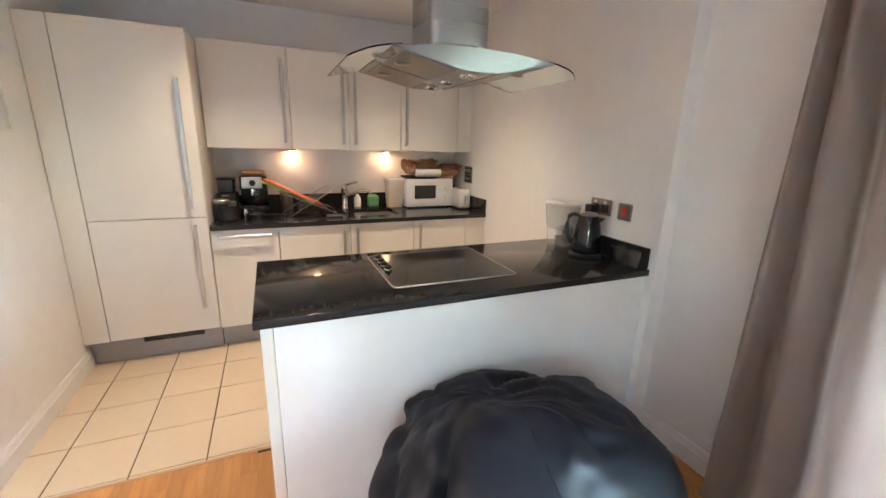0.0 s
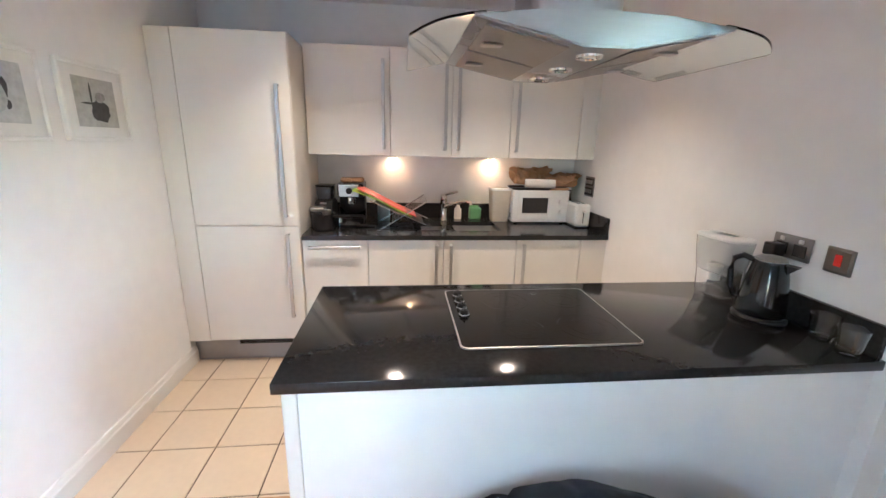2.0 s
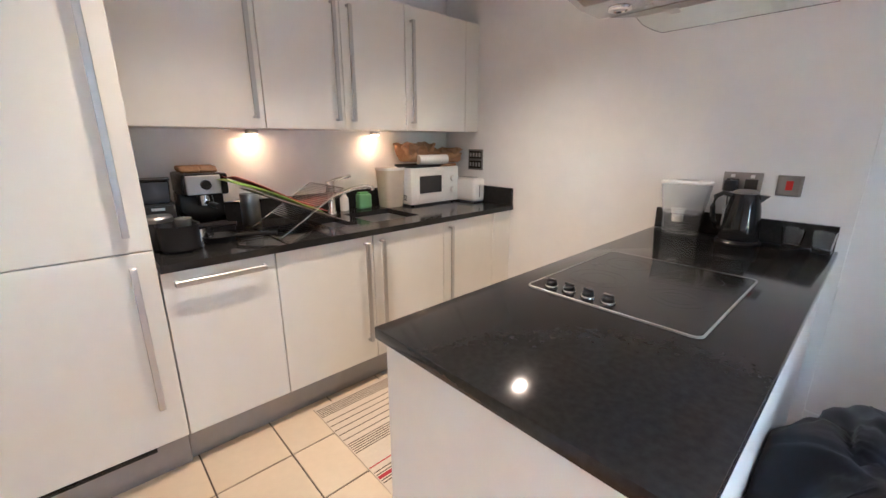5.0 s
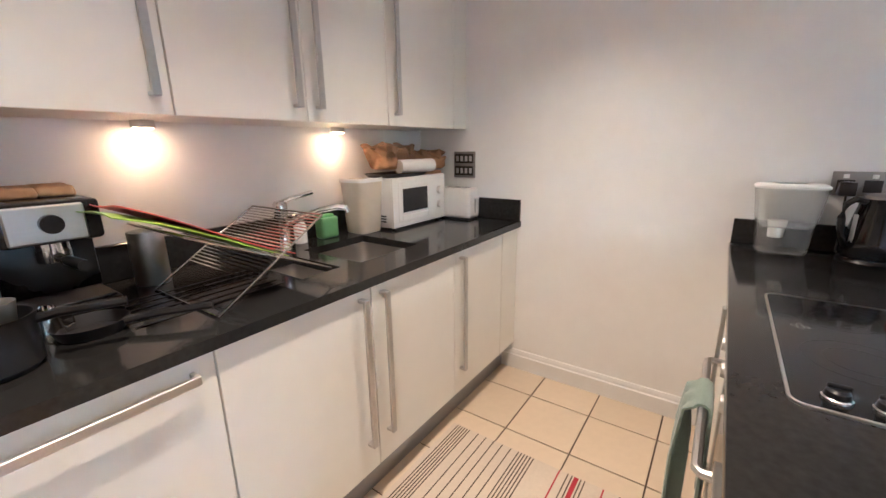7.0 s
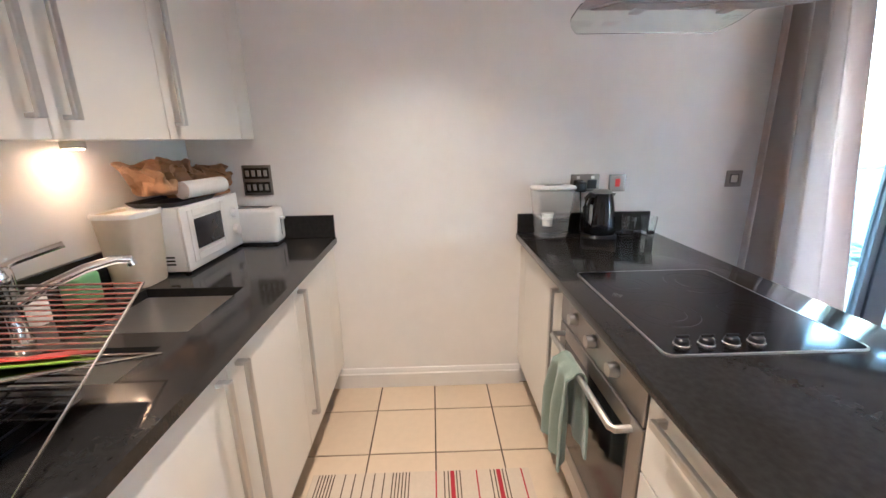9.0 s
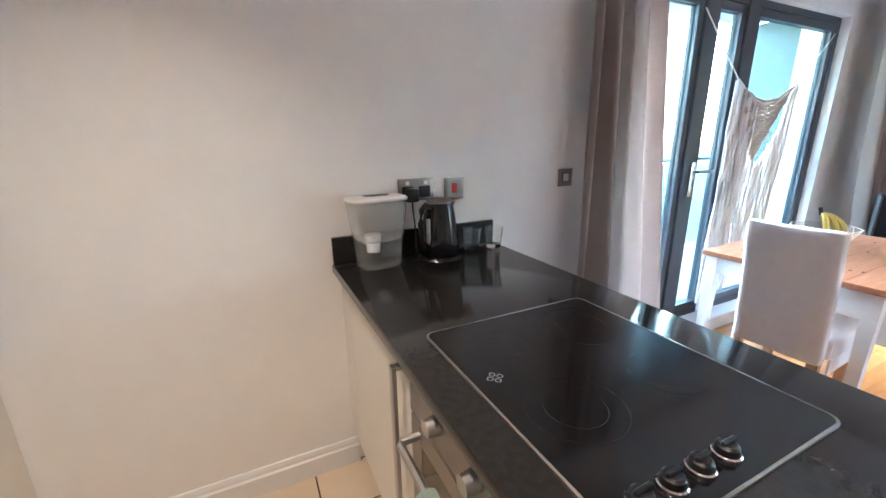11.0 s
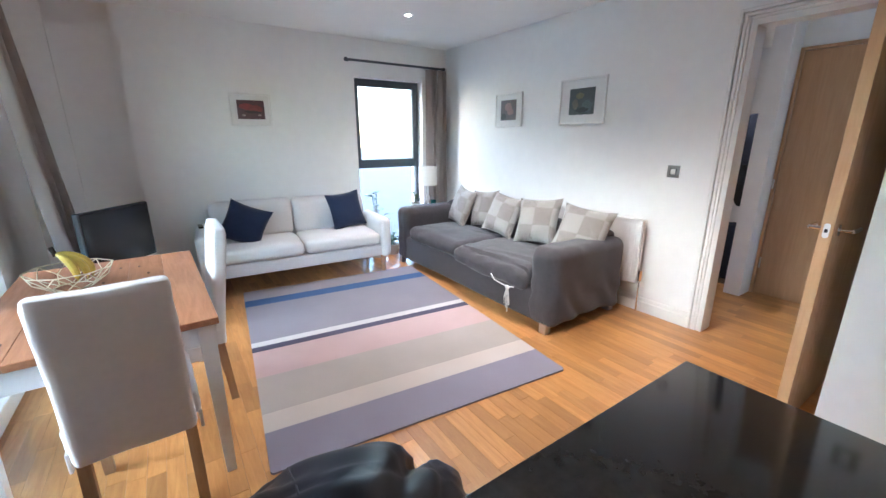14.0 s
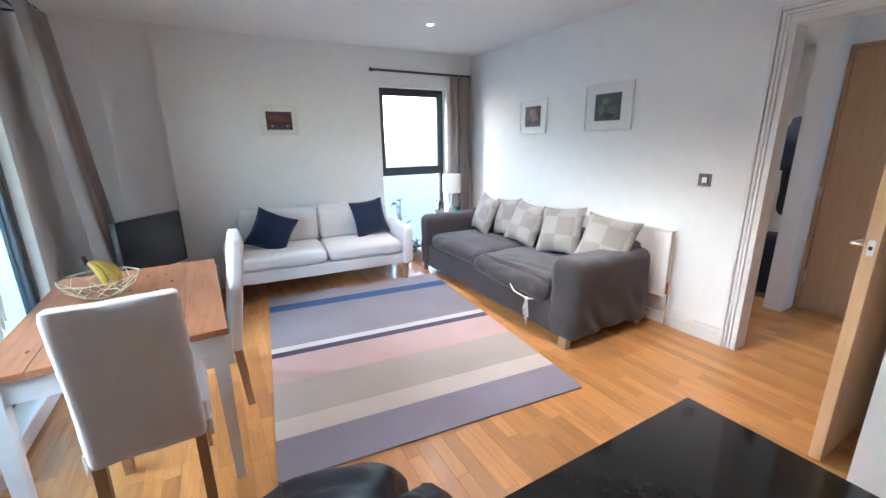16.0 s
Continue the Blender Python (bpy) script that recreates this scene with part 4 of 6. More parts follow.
def bag_point(p):
    """Where a point of the unit ball lies on the slumped bag: a soft cone with long creases that run from the gathered top."""
    up = (p.z + 1) / 2
    r = math.hypot(p.x, p.y)
    e = (1 - abs(p.z) ** 3.0) ** (1 / 2.4) / max(r, 1e-4) if r > 1e-4 else 0
    w = (0.45 * e + 0.55) * (1 - 0.20 * up ** 3)
    q = Vector((p.x * 0.60 * w, p.y * 0.425 * w, 0.005 + 0.60 * up))
    q.y += 0.16 * up
    q.x -= 0.09 * up * up
    away = p - BAG_TOP * p.dot(BAG_TOP)
    far = away.length
    t = math.atan2(away.y, away.x)
    warp = 0.9 * noise.noise(p * 1.3 + Vector((4, 0, 1)))
    d = 0.045 * noise.fractal(p * 1.25 + Vector((3, 1, 5)), 1.0, 2, 2)
    for k, (turns, depth) in enumerate(((1.7, 0.019), (3.1, 0.009), (5.3, 0.003))):
        g = noise.noise(Vector((math.cos(t + warp) * turns * 0.55, math.sin(t + warp) * turns * 0.55, far * (0.8 + 0.5 * k) + 7 * k)))
        d += depth * (1.0 - 2.6 * (1 - min(1.0, abs(g) * 2.6)) ** 2) * min(1.0, far * 1.6)
    cross = noise.noise(p * 2.4 + Vector((9, 2, 0.5)))
    d -= 0.011 * (1 - min(1.0, abs(cross) * 4)) ** 2
    d += 0.006 * noise.noise(p * 4.0)
    q += p.normalized() * d
    q.z = max(0.002, q.z)
    q.y = min(q.y, 0.44)
    return q


bm = B()
bmesh.ops.create_uvsphere(bm, u_segments=112, v_segments=72, radius=1.0)
for v in bm.verts:
    v.co = bag_point(v.co.copy())
part("cover", bm, LEATHER, bb, sharp=80)
for k in range(3):
    a = k * math.pi * 2 / 3 + 0.35
    line = [bag_point(Vector((math.cos(a) * math.cos(e), math.sin(a) * math.cos(e), math.sin(e)))) for e in (0.1 + 0.13 * i for i in range(11))]
    part("seam", tube(B(), line, 0.0028, 6), LEATHER, bb)

# television
tv = thing("television", (2.30, -1.15, 0.44), "flat dark television turned towards the grey sofa", "television", turn=52)
part("screen_case", bx(-0.29, 0.29, -0.025, 0.02, 0.09, 0.505, 0.006), BLACKSAT, tv)
part("screen", bx(-0.278, 0.278, 0.0195, 0.0215, 0.105, 0.493), mat("dark_screen", (0.008, 0.011, 0.016), 0.22, var=0.1), tv)
part("foot", bx(-0.16, 0.16, -0.09, 0.09, 0.0, 0.012, 0.004), BLACK, tv)
part("neck", bx(-0.04, 0.04, -0.02, 0.0, 0.012, 0.10), BLACK, tv)
ts = thing("television_stand", (2.29, -1.17, 0), "low white television bench behind the table", "bench", turn=52)
part("top", bx(-0.40, 0.40, -0.18, 0.18, 0.41, 0.44, 0.003), TABLEWHITE, ts)
for sx in (-1, 1):
    part("side_panel", bx(sx * 0.38 - 0.015, sx * 0.38 + 0.015, -0.17, 0.17, 0, 0.41), TABLEWHITE, ts)
part("shelf", bx(-0.36, 0.36, -0.17, 0.17, 0.18, 0.20), TABLEWHITE, ts)

# open oak door
dl = thing("door_2", (XD + 0.005, 2.05, 0), "oak veneered door standing open into the room", "door", kind="structure")
part("leaf", bx(0.0, 0.7745, -0.044, 0.0, 0.006, 2.075, 0.001), OAKDOOR, dl)
part("lipping", bx(0.775, 0.782, -0.044, 0.0, 0.006, 2.075, 0.001), wood_mat("pale_oak_edge", (0.66, 0.42, 0.22), (0.58, 0.35, 0.17), 0.4, rand=0.03, axis=(10, 10, 0.8)), dl, "pale oak edge strip")
hd = B()
for s, y in ((-1, -0.044), (1, 0.0)):
    rod(hd, (0.72, y, 1.02), (0.72, y + s * 0.008, 1.02), 0.026, 20)
    rod(hd, (0.72, y + s * 0.008, 1.02), (0.72, y + s * 0.05, 1.02), 0.009)
    tube(hd, [(0.72, y + s * 0.05, 1.02), (0.68, y + s * 0.056, 1.02), (0.61, y + s * 0.054, 1.02)], 0.009)
part("door_handle", hd, CHROME, dl, "chrome lever handles")
part("latch_plate", prism(B(), [(-0.022 + x, 1.02 + z) for x, z in round_rect(0.011, 0.033, 0.010)], 0, 0.7815, 0.7835), WHITEPL, dl)
part("latch", bx(0.7836, 0.790, -0.028, -0.016, 1.012, 1.028, 0.002), BLACK, dl)

# ---- outside ----
PAVE = mat("pale_render", (0.70, 0.70, 0.68), 0.85, var=0.06, scale=3, bump=0.1)
structure("ground", bx(-400, 400, -400, 400, -9.2, -9.0), mat("street_asphalt", (0.06, 0.06, 0.06), 0.9, var=0.2, scale=2), "grey street far below", "ground")
slab = thing("balcony", (XB + 0.30, 0, 0), "narrow balcony with a glass balustrade", "balcony", kind="structure")
part("deck", bx(0, 1.3, -2.6, 2.6, -0.25, -0.02), mat("balcony_deck", (0.35, 0.33, 0.30), 0.7, var=0.15), slab)
part("screen", bx(0, 1.3, -2.62, -2.55, -0.02, 2.6), mat("teal_screen", (0.05, 0.085, 0.085), 0.3, var=0.25, scale=4), slab, "teal tinted glass balcony screen")
part("soffit", bx(0, 1.35, -2.6, 2.6, 2.62, 2.84), PAVE, slab, "pale underside of the balcony above")
part("rail", rod(B(), (1.25, -2.6, 1.08), (1.25, 2.6, 1.08), 0.022), STEEL, slab)
for k in range(5):
    y = -2.55 + k * 1.02
    p = part("balustrade_pane", bx(1.24, 1.255, y, y + 0.98, 0.0, 1.04), glass_mat("green_glass", (0.75, 0.92, 0.88)), slab)
    p.visible_shadow = False
for k in range(6):
    part("post", bx(1.235, 1.26, -2.585 + k * 1.02, -2.555 + k * 1.02, -0.02, 1.06), STEEL, slab)
# opposite building and roofs
bd = thing("apartment_building", (24.0, -1.0, -9.0), "pale rendered apartment building across the street", "building")
part("wall", bx(0, 9, -14, 14, 0, 15), PAVE, bd)
part("roof", bx(-0.3, 9.3, -14.3, 14.3, 15, 15.4), KICK, bd)
TEAL = mat("teal_window_glass", (0.10, 0.22, 0.22), 0.12, var=0.15)
for fl in range(5):
    for k in range(7):
        w = part("window", bx(-0.04, 0.05, -12.5 + k * 3.9, -10.6 + k * 3.9, 0.9 + fl * 3.0, 2.5 + fl * 3.0), GREYFRAME, bd)
        part("pane", bx(-0.055, -0.041, -12.4 + k * 3.9, -10.7 + k * 3.9, 1.0 + fl * 3.0, 2.4 + fl * 3.0), TEAL, w)
    part("balcony_slab", bx(-1.2, 0.0, -8.5, -4.8, 0.2 + fl * 3.0, 0.4 + fl * 3.0), PAVE, bd)
b2 = thing("apartment_building", (-8.0, -34.0, -9.0), "pale building seen through the tall window", "building")
part("wall", bx(0, 18, 0, 10, 0, 16), PAVE, b2)
part("roof", bx(-0.3, 18.3, -0.3, 10.3, 16, 16.4), KICK, b2)
for fl in range(5):
    for k in range(6):
        part("window", bx(0.8 + k * 2.9, 2.4 + k * 2.9, 9.96, 10.05, 0.9 + fl * 3.0, 2.5 + fl * 3.0), TEAL, b2)

# ---- lamps ----
WARM = glow_mat("warm_lamp", (1.0, 0.58, 0.26), 2.4)
for x in (1.275, 2.065):
    lp = thing("under_cabinet_light", (x, 4.43, 1.415), "small round steel light glowing warm under the cabinet", "light", "lights under the wall cabinets")
    part("housing", rod(B(), (0, 0, -0.024), (0, 0, -0.001), 0.033, 24), STEEL, lp)
    part("lens", rod(B(), (0, 0, -0.027), (0, 0, -0.0245), 0.025, 20), WARM, lp)
    s = new("lamp", bpy.data.lights.new("under_cabinet_lamp", "SPOT"))
    s.data.energy, s.data.color, s.data.spot_size, s.data.spot_blend, s.data.shadow_soft_size = UNDER, (1.0, 0.60, 0.30), radians(105), 1.0, 0.02
    s.matrix_world = look((x, 4.43, 1.383), (x, 4.45, 0.0))
# unseen kitchen pair, assumed from the warm light on floor and base doors
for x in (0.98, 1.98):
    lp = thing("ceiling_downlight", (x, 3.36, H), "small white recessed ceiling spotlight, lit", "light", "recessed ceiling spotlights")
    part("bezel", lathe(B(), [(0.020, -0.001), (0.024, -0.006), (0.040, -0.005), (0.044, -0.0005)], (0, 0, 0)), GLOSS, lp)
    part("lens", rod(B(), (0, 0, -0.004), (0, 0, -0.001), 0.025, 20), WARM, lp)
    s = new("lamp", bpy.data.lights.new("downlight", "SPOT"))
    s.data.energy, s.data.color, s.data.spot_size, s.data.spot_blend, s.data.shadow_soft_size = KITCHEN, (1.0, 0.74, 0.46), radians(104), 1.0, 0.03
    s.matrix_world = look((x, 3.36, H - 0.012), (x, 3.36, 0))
SPOTG = glow_mat("downlight_glow", (1.0, 0.86, 0.66), 8.0)
for y in (-1.0, 0.08, 1.10):
    lp = thing("ceiling_downlight", (-0.06, y, H), "small white recessed ceiling spotlight, lit", "light", "recessed ceiling spotlights")
    part("bezel", lathe(B(), [(0.020, -0.001), (0.024, -0.006), (0.040, -0.005), (0.044, -0.0005)], (0, 0, 0)), GLOSS, lp)
    part("lens", rod(B(), (0, 0, -0.004), (0, 0, -0.001), 0.019, 20), SPOTG, lp)
    s = new("lamp", bpy.data.lights.new("downlight", "SPOT"))
    s.data.energy, s.data.color, s.data.spot_size, s.data.spot_blend, s.data.shadow_soft_size = DOWN, (1.0, 0.84, 0.66), radians(112), 1.0, 0.03
    s.matrix_world = look((-0.06, y, H - 0.012), (-0.06, y, 0))

# added lamp, not seen: fills the hall and the coat niche with light
lp = thing("ceiling_downlight", (-2.42, 0.74, H - 0.12), "small white ceiling spotlight added out of view to light the hall", "light", "recessed ceiling spotlights")
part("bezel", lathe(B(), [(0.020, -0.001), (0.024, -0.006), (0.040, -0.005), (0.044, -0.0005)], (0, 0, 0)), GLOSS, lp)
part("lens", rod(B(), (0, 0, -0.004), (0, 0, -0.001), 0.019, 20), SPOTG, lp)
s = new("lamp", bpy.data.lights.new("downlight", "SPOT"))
s.data.energy, s.data.color, s.data.spot_size, s.data.spot_blend, s.data.shadow_soft_size = HALL_FILL, (1.0, 0.86, 0.70), radians(150), 1.0, 0.03
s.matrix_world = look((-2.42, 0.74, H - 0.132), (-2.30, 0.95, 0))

# ---- wall plates ----
PLATEM = mat("dull_plate_steel", (0.30, 0.285, 0.27), 0.42, 1.0, var=0.05, scale=20)


def plate(name, at, nrm, w, h, label, category, bits):
    """A steel wall plate facing nrm (+x -1/1 or y); bits: (u0, u1, v0, v1, material, name)."""
    turn = {"-x": -90, "+x": 90, "-y": 0}[nrm]
    t = thing(name, at, label, category, turn=turn)
    part("plate", bx(-w / 2, w / 2, -0.009, -0.001, -h / 2, h / 2, 0.003, 2), PLATEM, t)
    for k, (u0, u1, v0, v1, m, n) in enumerate(bits):
        part(n, bx(u0, u1, -0.011 - 0.0016 * k, -0.0085, v0, v1, 0.0008), m, t)
    return t


RED = mat("red_switch", (0.55, 0.02, 0.015), 0.3, var=0.05)
t = plate("socket", (XR, 2.495, 1.17), "-x", 0.15, 0.088, "brushed steel double wall socket with a black plug in it", "socket",
          [(-0.06, -0.012, -0.03, 0.014, BLACK, "insert"), (0.012, 0.06, -0.03, 0.014, BLACK, "insert"), (-0.045, -0.030, 0.020, 0.034, WHITEPL, "rocker"), (0.03, 0.045, 0.020, 0.034, WHITEPL, "rocker")])
plate("cooker_switch", (XR, 2.325, 1.165), "-x", 0.088, 0.088, "steel cooker switch with a red rocker", "switch", [(-0.036, 0.036, -0.036, 0.036, PLATEM, "insert"), (-0.012, 0.012, -0.018, 0.022, RED, "rocker")])
t = plate("switch_panel", (XR, 4.17, 1.215), "-x", 0.145, 0.15, "black framed steel panel of six appliance switches", "switch", [(-0.062, 0.062, 0.008, 0.062, BLACK, "insert"), (-0.062, 0.062, -0.062, -0.008, BLACK, "insert")])
for u in (-0.045, -0.015, 0.015, 0.045):
    for v in (0.035, -0.035):
        part("rocker", bx(u - 0.008, u + 0.008, -0.016, -0.0100, v - 0.015, v + 0.015, 0.001), STEEL, t)
for at, n in (((XB, 1.64, 1.166), "-x"), ((XL, 2.30, 1.16), "+x"), ((XD, 0.955, 1.17), "+x")):
    plate("light_switch", at, n, 0.088, 0.088, "dark steel light switch plate with a white rocker", "switch", [(-0.024, 0.024, -0.024, 0.024, BLACK, "surround"), (-0.018, 0.018, -0.02, 0.02, WHITEPL, "rocker")])

# ---- things on the peninsula ----
kt = thing("kettle", (2.668, 2.45, TOP), "glossy black electric kettle plugged in at the wall", "kettle", turn=-60)
part("base", lathe(B(), [(0.0, 0.0), (0.085, 0.0), (0.088, 0.008), (0.08, 0.018), (0, 0.018)]), BLACK, kt)
part("body", lathe(B(), [(0.0, 0.019), (0.074, 0.019), (0.077, 0.03), (0.074, 0.08), (0.065, 0.15), (0.055, 0.205), (0.050, 0.222), (0.0, 0.225)], seg=36), mat("glossy_black", (0.008, 0.009, 0.011), 0.12, var=0.1), kt)
part("lid", lathe(B(), [(0.0, 0.240), (0.03, 0.238), (0.047, 0.230), (0.050, 0.222), (0, 0.221)], seg=30), mat("steel_grey", (0.25, 0.25, 0.25), 0.35, 0.7), kt)
part("spout", prism(B(), [(0.045, 0.175), (0.085, 0.214), (0.045, 0.217)], 1, -0.018, 0.018), BLACK, kt)
part("handle", tube(B(), [(-0.05, 0, 0.212), (-0.085, 0, 0.222), (-0.112, 0, 0.205), (-0.118, 0, 0.16), (-0.11, 0, 0.10), (-0.092, 0, 0.065), (-0.072, 0, 0.06)], 0.011), BLACK, kt)
part("water_gauge", bx(-0.074, -0.070, -0.009, 0.009, 0.07, 0.17, 0.002), mat("clear_grey", (0.5, 0.5, 0.5), 0.1), kt)
pl = thing("power_cable", (XR - 0.02, 2.53, 1.155), "black plug and cable of the kettle at the wall", "cable")
part("plug", bx(-0.045, 0.006, -0.024, 0.024, -0.026, 0.024, 0.006, 2), BLACK, pl)
part("cord", tube(B(), [(-0.03, 0, -0.024), (-0.035, 0.0, -0.06), (-0.045, -0.005, -0.14), (-0.06, 0.0, -0.22), (-0.075, -0.01, -0.239), (-0.09, -0.045, -0.240)], 0.0035), BLACK, pl)
FROST = glass_mat("cloudy_plastic", (0.93, 0.94, 0.94), 0.12, 1.06)
jg = thing("water_filter_jug", (2.685, 2.69, TOP), "clear plastic water filter jug with a white lid", "jug", turn=95)


def oval_shell(bm, prof, t=0.0025, sx=1.0, sy=0.6, e=0.6, seg=40):
    """An upright vessel of superelliptic plan with wall thickness t; prof: (radius, height)."""
    def ring(r, z):
        out = []
        for k in range(seg):
            a = 2 * math.pi * k / seg
            ca, sa = math.cos(a), math.sin(a)
            out.append(bm.verts.new((r * sx * math.copysign(abs(ca) ** e, ca), r * sy * math.copysign(abs(sa) ** e, sa), z)))
        return out
    rings = [ring(r, z) for r, z in prof] + [ring(r - t, max(z, prof[0][1] + t)) for r, z in prof[::-1]]
    for A, C in zip(rings, rings[1:]):
        for k in range(seg):
            bm.faces.new((A[k], A[(k + 1) % seg], C[(k + 1) % seg], C[k]))
    bm.faces.new(rings[0][::-1])
    bm.faces.new(rings[-1])
    return bm


CLEARP = glass_mat("clear_plastic", (0.96, 0.97, 0.97), 0.04, 1.10)
for pm, tw_ in ((CLEARP, 0.95), (FROST, 0.88)):
    pm.node_tree.nodes["Principled BSDF"].inputs["Transmission Weight"].default_value = tw_
jb = part("body", oval_shell(B(), [(0.072, 0.001), (0.078, 0.010), (0.084, 0.105), (0.090, 0.125), (0.104, 0.245)], e=0.4), CLEARP, jg)
jb.visible_shadow = False
part("funnel", oval_shell(B(), [(0.070, 0.100), (0.084, 0.115), (0.098, 0.238)], e=0.4), FROST, jg, "cloudy inner funnel").visible_shadow = False
part("filter", lathe(B(), [(0, 0.055), (0.024, 0.06), (0.026, 0.10), (0.032, 0.124), (0, 0.124)], (0.02, 0, 0)), WHITEPL, jg, "white filter cartridge")
part("lid", oval_shell(B(), [(0.106, 0.247), (0.107, 0.254), (0.100, 0.260), (0.05, 0.263)], 0.003, e=0.4), WHITEPL, jg, "white flip lid")
for x, y in ((2.728, 2.272), (2.71, 2.173)):
    g = thing("tumbler", (x, y, TOP), "clear thick-bottomed glass tumbler", "glass", "tumblers by the kettle")
    part("glass", lathe(B(), [(0, 0.001), (0.030, 0.001), (0.032, 0.006), (0.041, 0.088), (0.0385, 0.088), (0.030, 0.018), (0, 0.014)], seg=32), GLASS, g).visible_shadow = False

# tea towel on the oven rail
tw = thing("tea_towel", (1.80, FP + 0.052, 0.715), "sage green towel folded over the oven handle", "towel")
TOWEL = mat("sage_terry", (0.23, 0.30, 0.255), 0.95, var=0.1, scale=20, bump=0.6, bscale=300, sheen=0.4, spec=0.1)


def towel(u, v):
    s = v * 0.62 - 0.27
    x = (u - 0.5) * 0.20 * (1 - 0.35 * math.exp(-(s * 9) ** 2)) + 0.02 * math.sin(s * 6)
    fold = 0.018 * math.sin(u * 14 + 1) * min(1, abs(s) * 6)
    if abs(s) < 0.03:
        a = s / 0.03 * math.pi / 2
        return (x, math.sin(a) * 0.017, math.cos(a) * 0.017)
    side = 1 if s > 0 else -1
    return (x, side * (0.018 + (0.006 if side > 0 else 0)) + fold * (1 if side > 0 else 0.25) + (0.01 if side > 0 else 0), -(abs(s) - 0.03))


part("cloth", sheet(B(), towel, 30, 44, 0.006), TOWEL, tw, sharp=80)

# ---- things on the sink worktop ----
CREAMP = mat("cream_plastic_tub", (0.62, 0.54, 0.43), 0.4, var=0.05, scale=8)
mw = thing("microwave", (2.43, 4.225, TOP), "white microwave oven with a dark window and two dials", "microwave")
part("case", bx(-0.225, 0.225, 0.012, 0.26, 0.012, 0.262, 0.006, 2), WHITEPL, mw)
part("front", bx(-0.225, 0.225, 0.0, 0.0118, 0.012, 0.262, 0.004, 2), WHITEPL, mw)
part("door_window", bx(-0.15, 0.055, -0.004, 0.0005, 0.085, 0.205, 0.003), mat("dark_microwave_glass", (0.035, 0.035, 0.04), 0.2, var=0.1), mw)
part("door_border", frame_ring(B(), 1, -0.003, 0.0, -0.185, 0.09, 0.04, 0.245, 0.03), WHITEPL, mw)
for z in (0.175, 0.095):
    part("dial", lathe(B(), [(0, -0.0001), (0.024, 0.0), (0.022, 0.018), (0, 0.02)], (0, 0, 0), 20), WHITEPL, mw).matrix_basis = pose(0.165, 0.0, z, 90)
for x in (-0.19, 0.19):
    for y in (0.03, 0.23):
        part("foot", rod(B(), (x, y, 0), (x, y, 0.0125), 0.012), BLACK, mw)
for k in range(3):
    part("vent_slot", bx(-0.2262, -0.2245, 0.05, 0.085, 0.04 + k * 0.014, 0.047 + k * 0.014), BLACK, mw)
ts_ = thing("toaster", (2.705, 4.17, TOP), "white two-slice toaster beside the microwave", "toaster")
part("body", softbox(B(), -0.058, 0.058, -0.12, 0.12, 0.006, 0.18, 0.022, 10), WHITEPL, ts_)
part("base", bx(-0.052, 0.052, -0.11, 0.11, 0, 0.012, 0.003), BLACK, ts_)
for x in (-0.02, 0.02):
    part("slot", bx(x - 0.012, x + 0.012, -0.075, 0.075, 0.1785, 0.1808), BLACK, ts_)
part("lever", bx(-0.012, 0.012, -0.142, -0.118, 0.12, 0.132, 0.003), WHITEPL, ts_)
part("lever_slot", bx(-0.003, 0.003, -0.1212, -0.119, 0.04, 0.13), BLACK, ts_)
PAPER = mat("brown_kraft_paper", (0.36, 0.205, 0.105), 0.85, var=0.12, scale=12, bump=0.3, bscale=60)
for i, (x, y, w, d, hh, tn) in enumerate(((2.36, 4.36, 0.24, 0.14, 0.12, 10), (2.58, 4.35, 0.26, 0.15, 0.085, -8))):
    pb_ = thing("paper_bag", (x, y, TOP + (0.30 if i == 0 else 0.285)), "crumpled brown paper bag on top of the microwave", "paper bag", turn=tn)
    bm = softbox(B(), -w / 2, w / 2, -d / 2, d / 2, 0.0, hh, 0.02, 12)
    for v in bm.verts:
        q = v.co * 22 + Vector((i * 9, 2, 3))
        v.co += 0.055 * Vector((noise.noise(q), noise.noise(q + Vector((5, 0, 0))), 0.8 * noise.noise(q + Vector((0, 7, 0))))) * (0.3 + v.co.z / hh)
        v.co.x *= 1 + 0.25 * (v.co.z / hh)
        v.co.z = max(0.0, v.co.z)
    part("paper", bm, PAPER, pb_, sharp=8)
tray = thing("baking_tray", (2.36, 4.33, TOP + 0.2625), "dark baking tray on the microwave", "tray")
part("pan", oval_shell(B(), [(0.15, 0.0), (0.17, 0.018)], 0.004, 1.0, 0.62, 0.4), BLACKSAT, tray)
brd = thing("chopping_board", (2.56, 4.35, TOP + 0.2625), "thin wooden board on the microwave", "board")
part("wood", bx(-0.10, 0.10, -0.10, 0.10, 0, 0.018, 0.004), BEECH, brd)
kr = thing("kitchen_roll", (2.30, 4.26, TOP + 0.315), "white kitchen roll lying on the microwave", "kitchen roll", turn=-10)
part("roll", rod(B(), (0, 0, 0), (0.23, 0, 0), 0.034, 28), mat("tissue_white", (0.75, 0.72, 0.69), 0.95, var=0.04, bump=0.3), kr)
part("core", rod(B(), (0.2295, 0, 0), (0.2305, 0, 0), 0.016, 20), mat("card_core", (0.12, 0.08, 0.05), 0.9), kr)
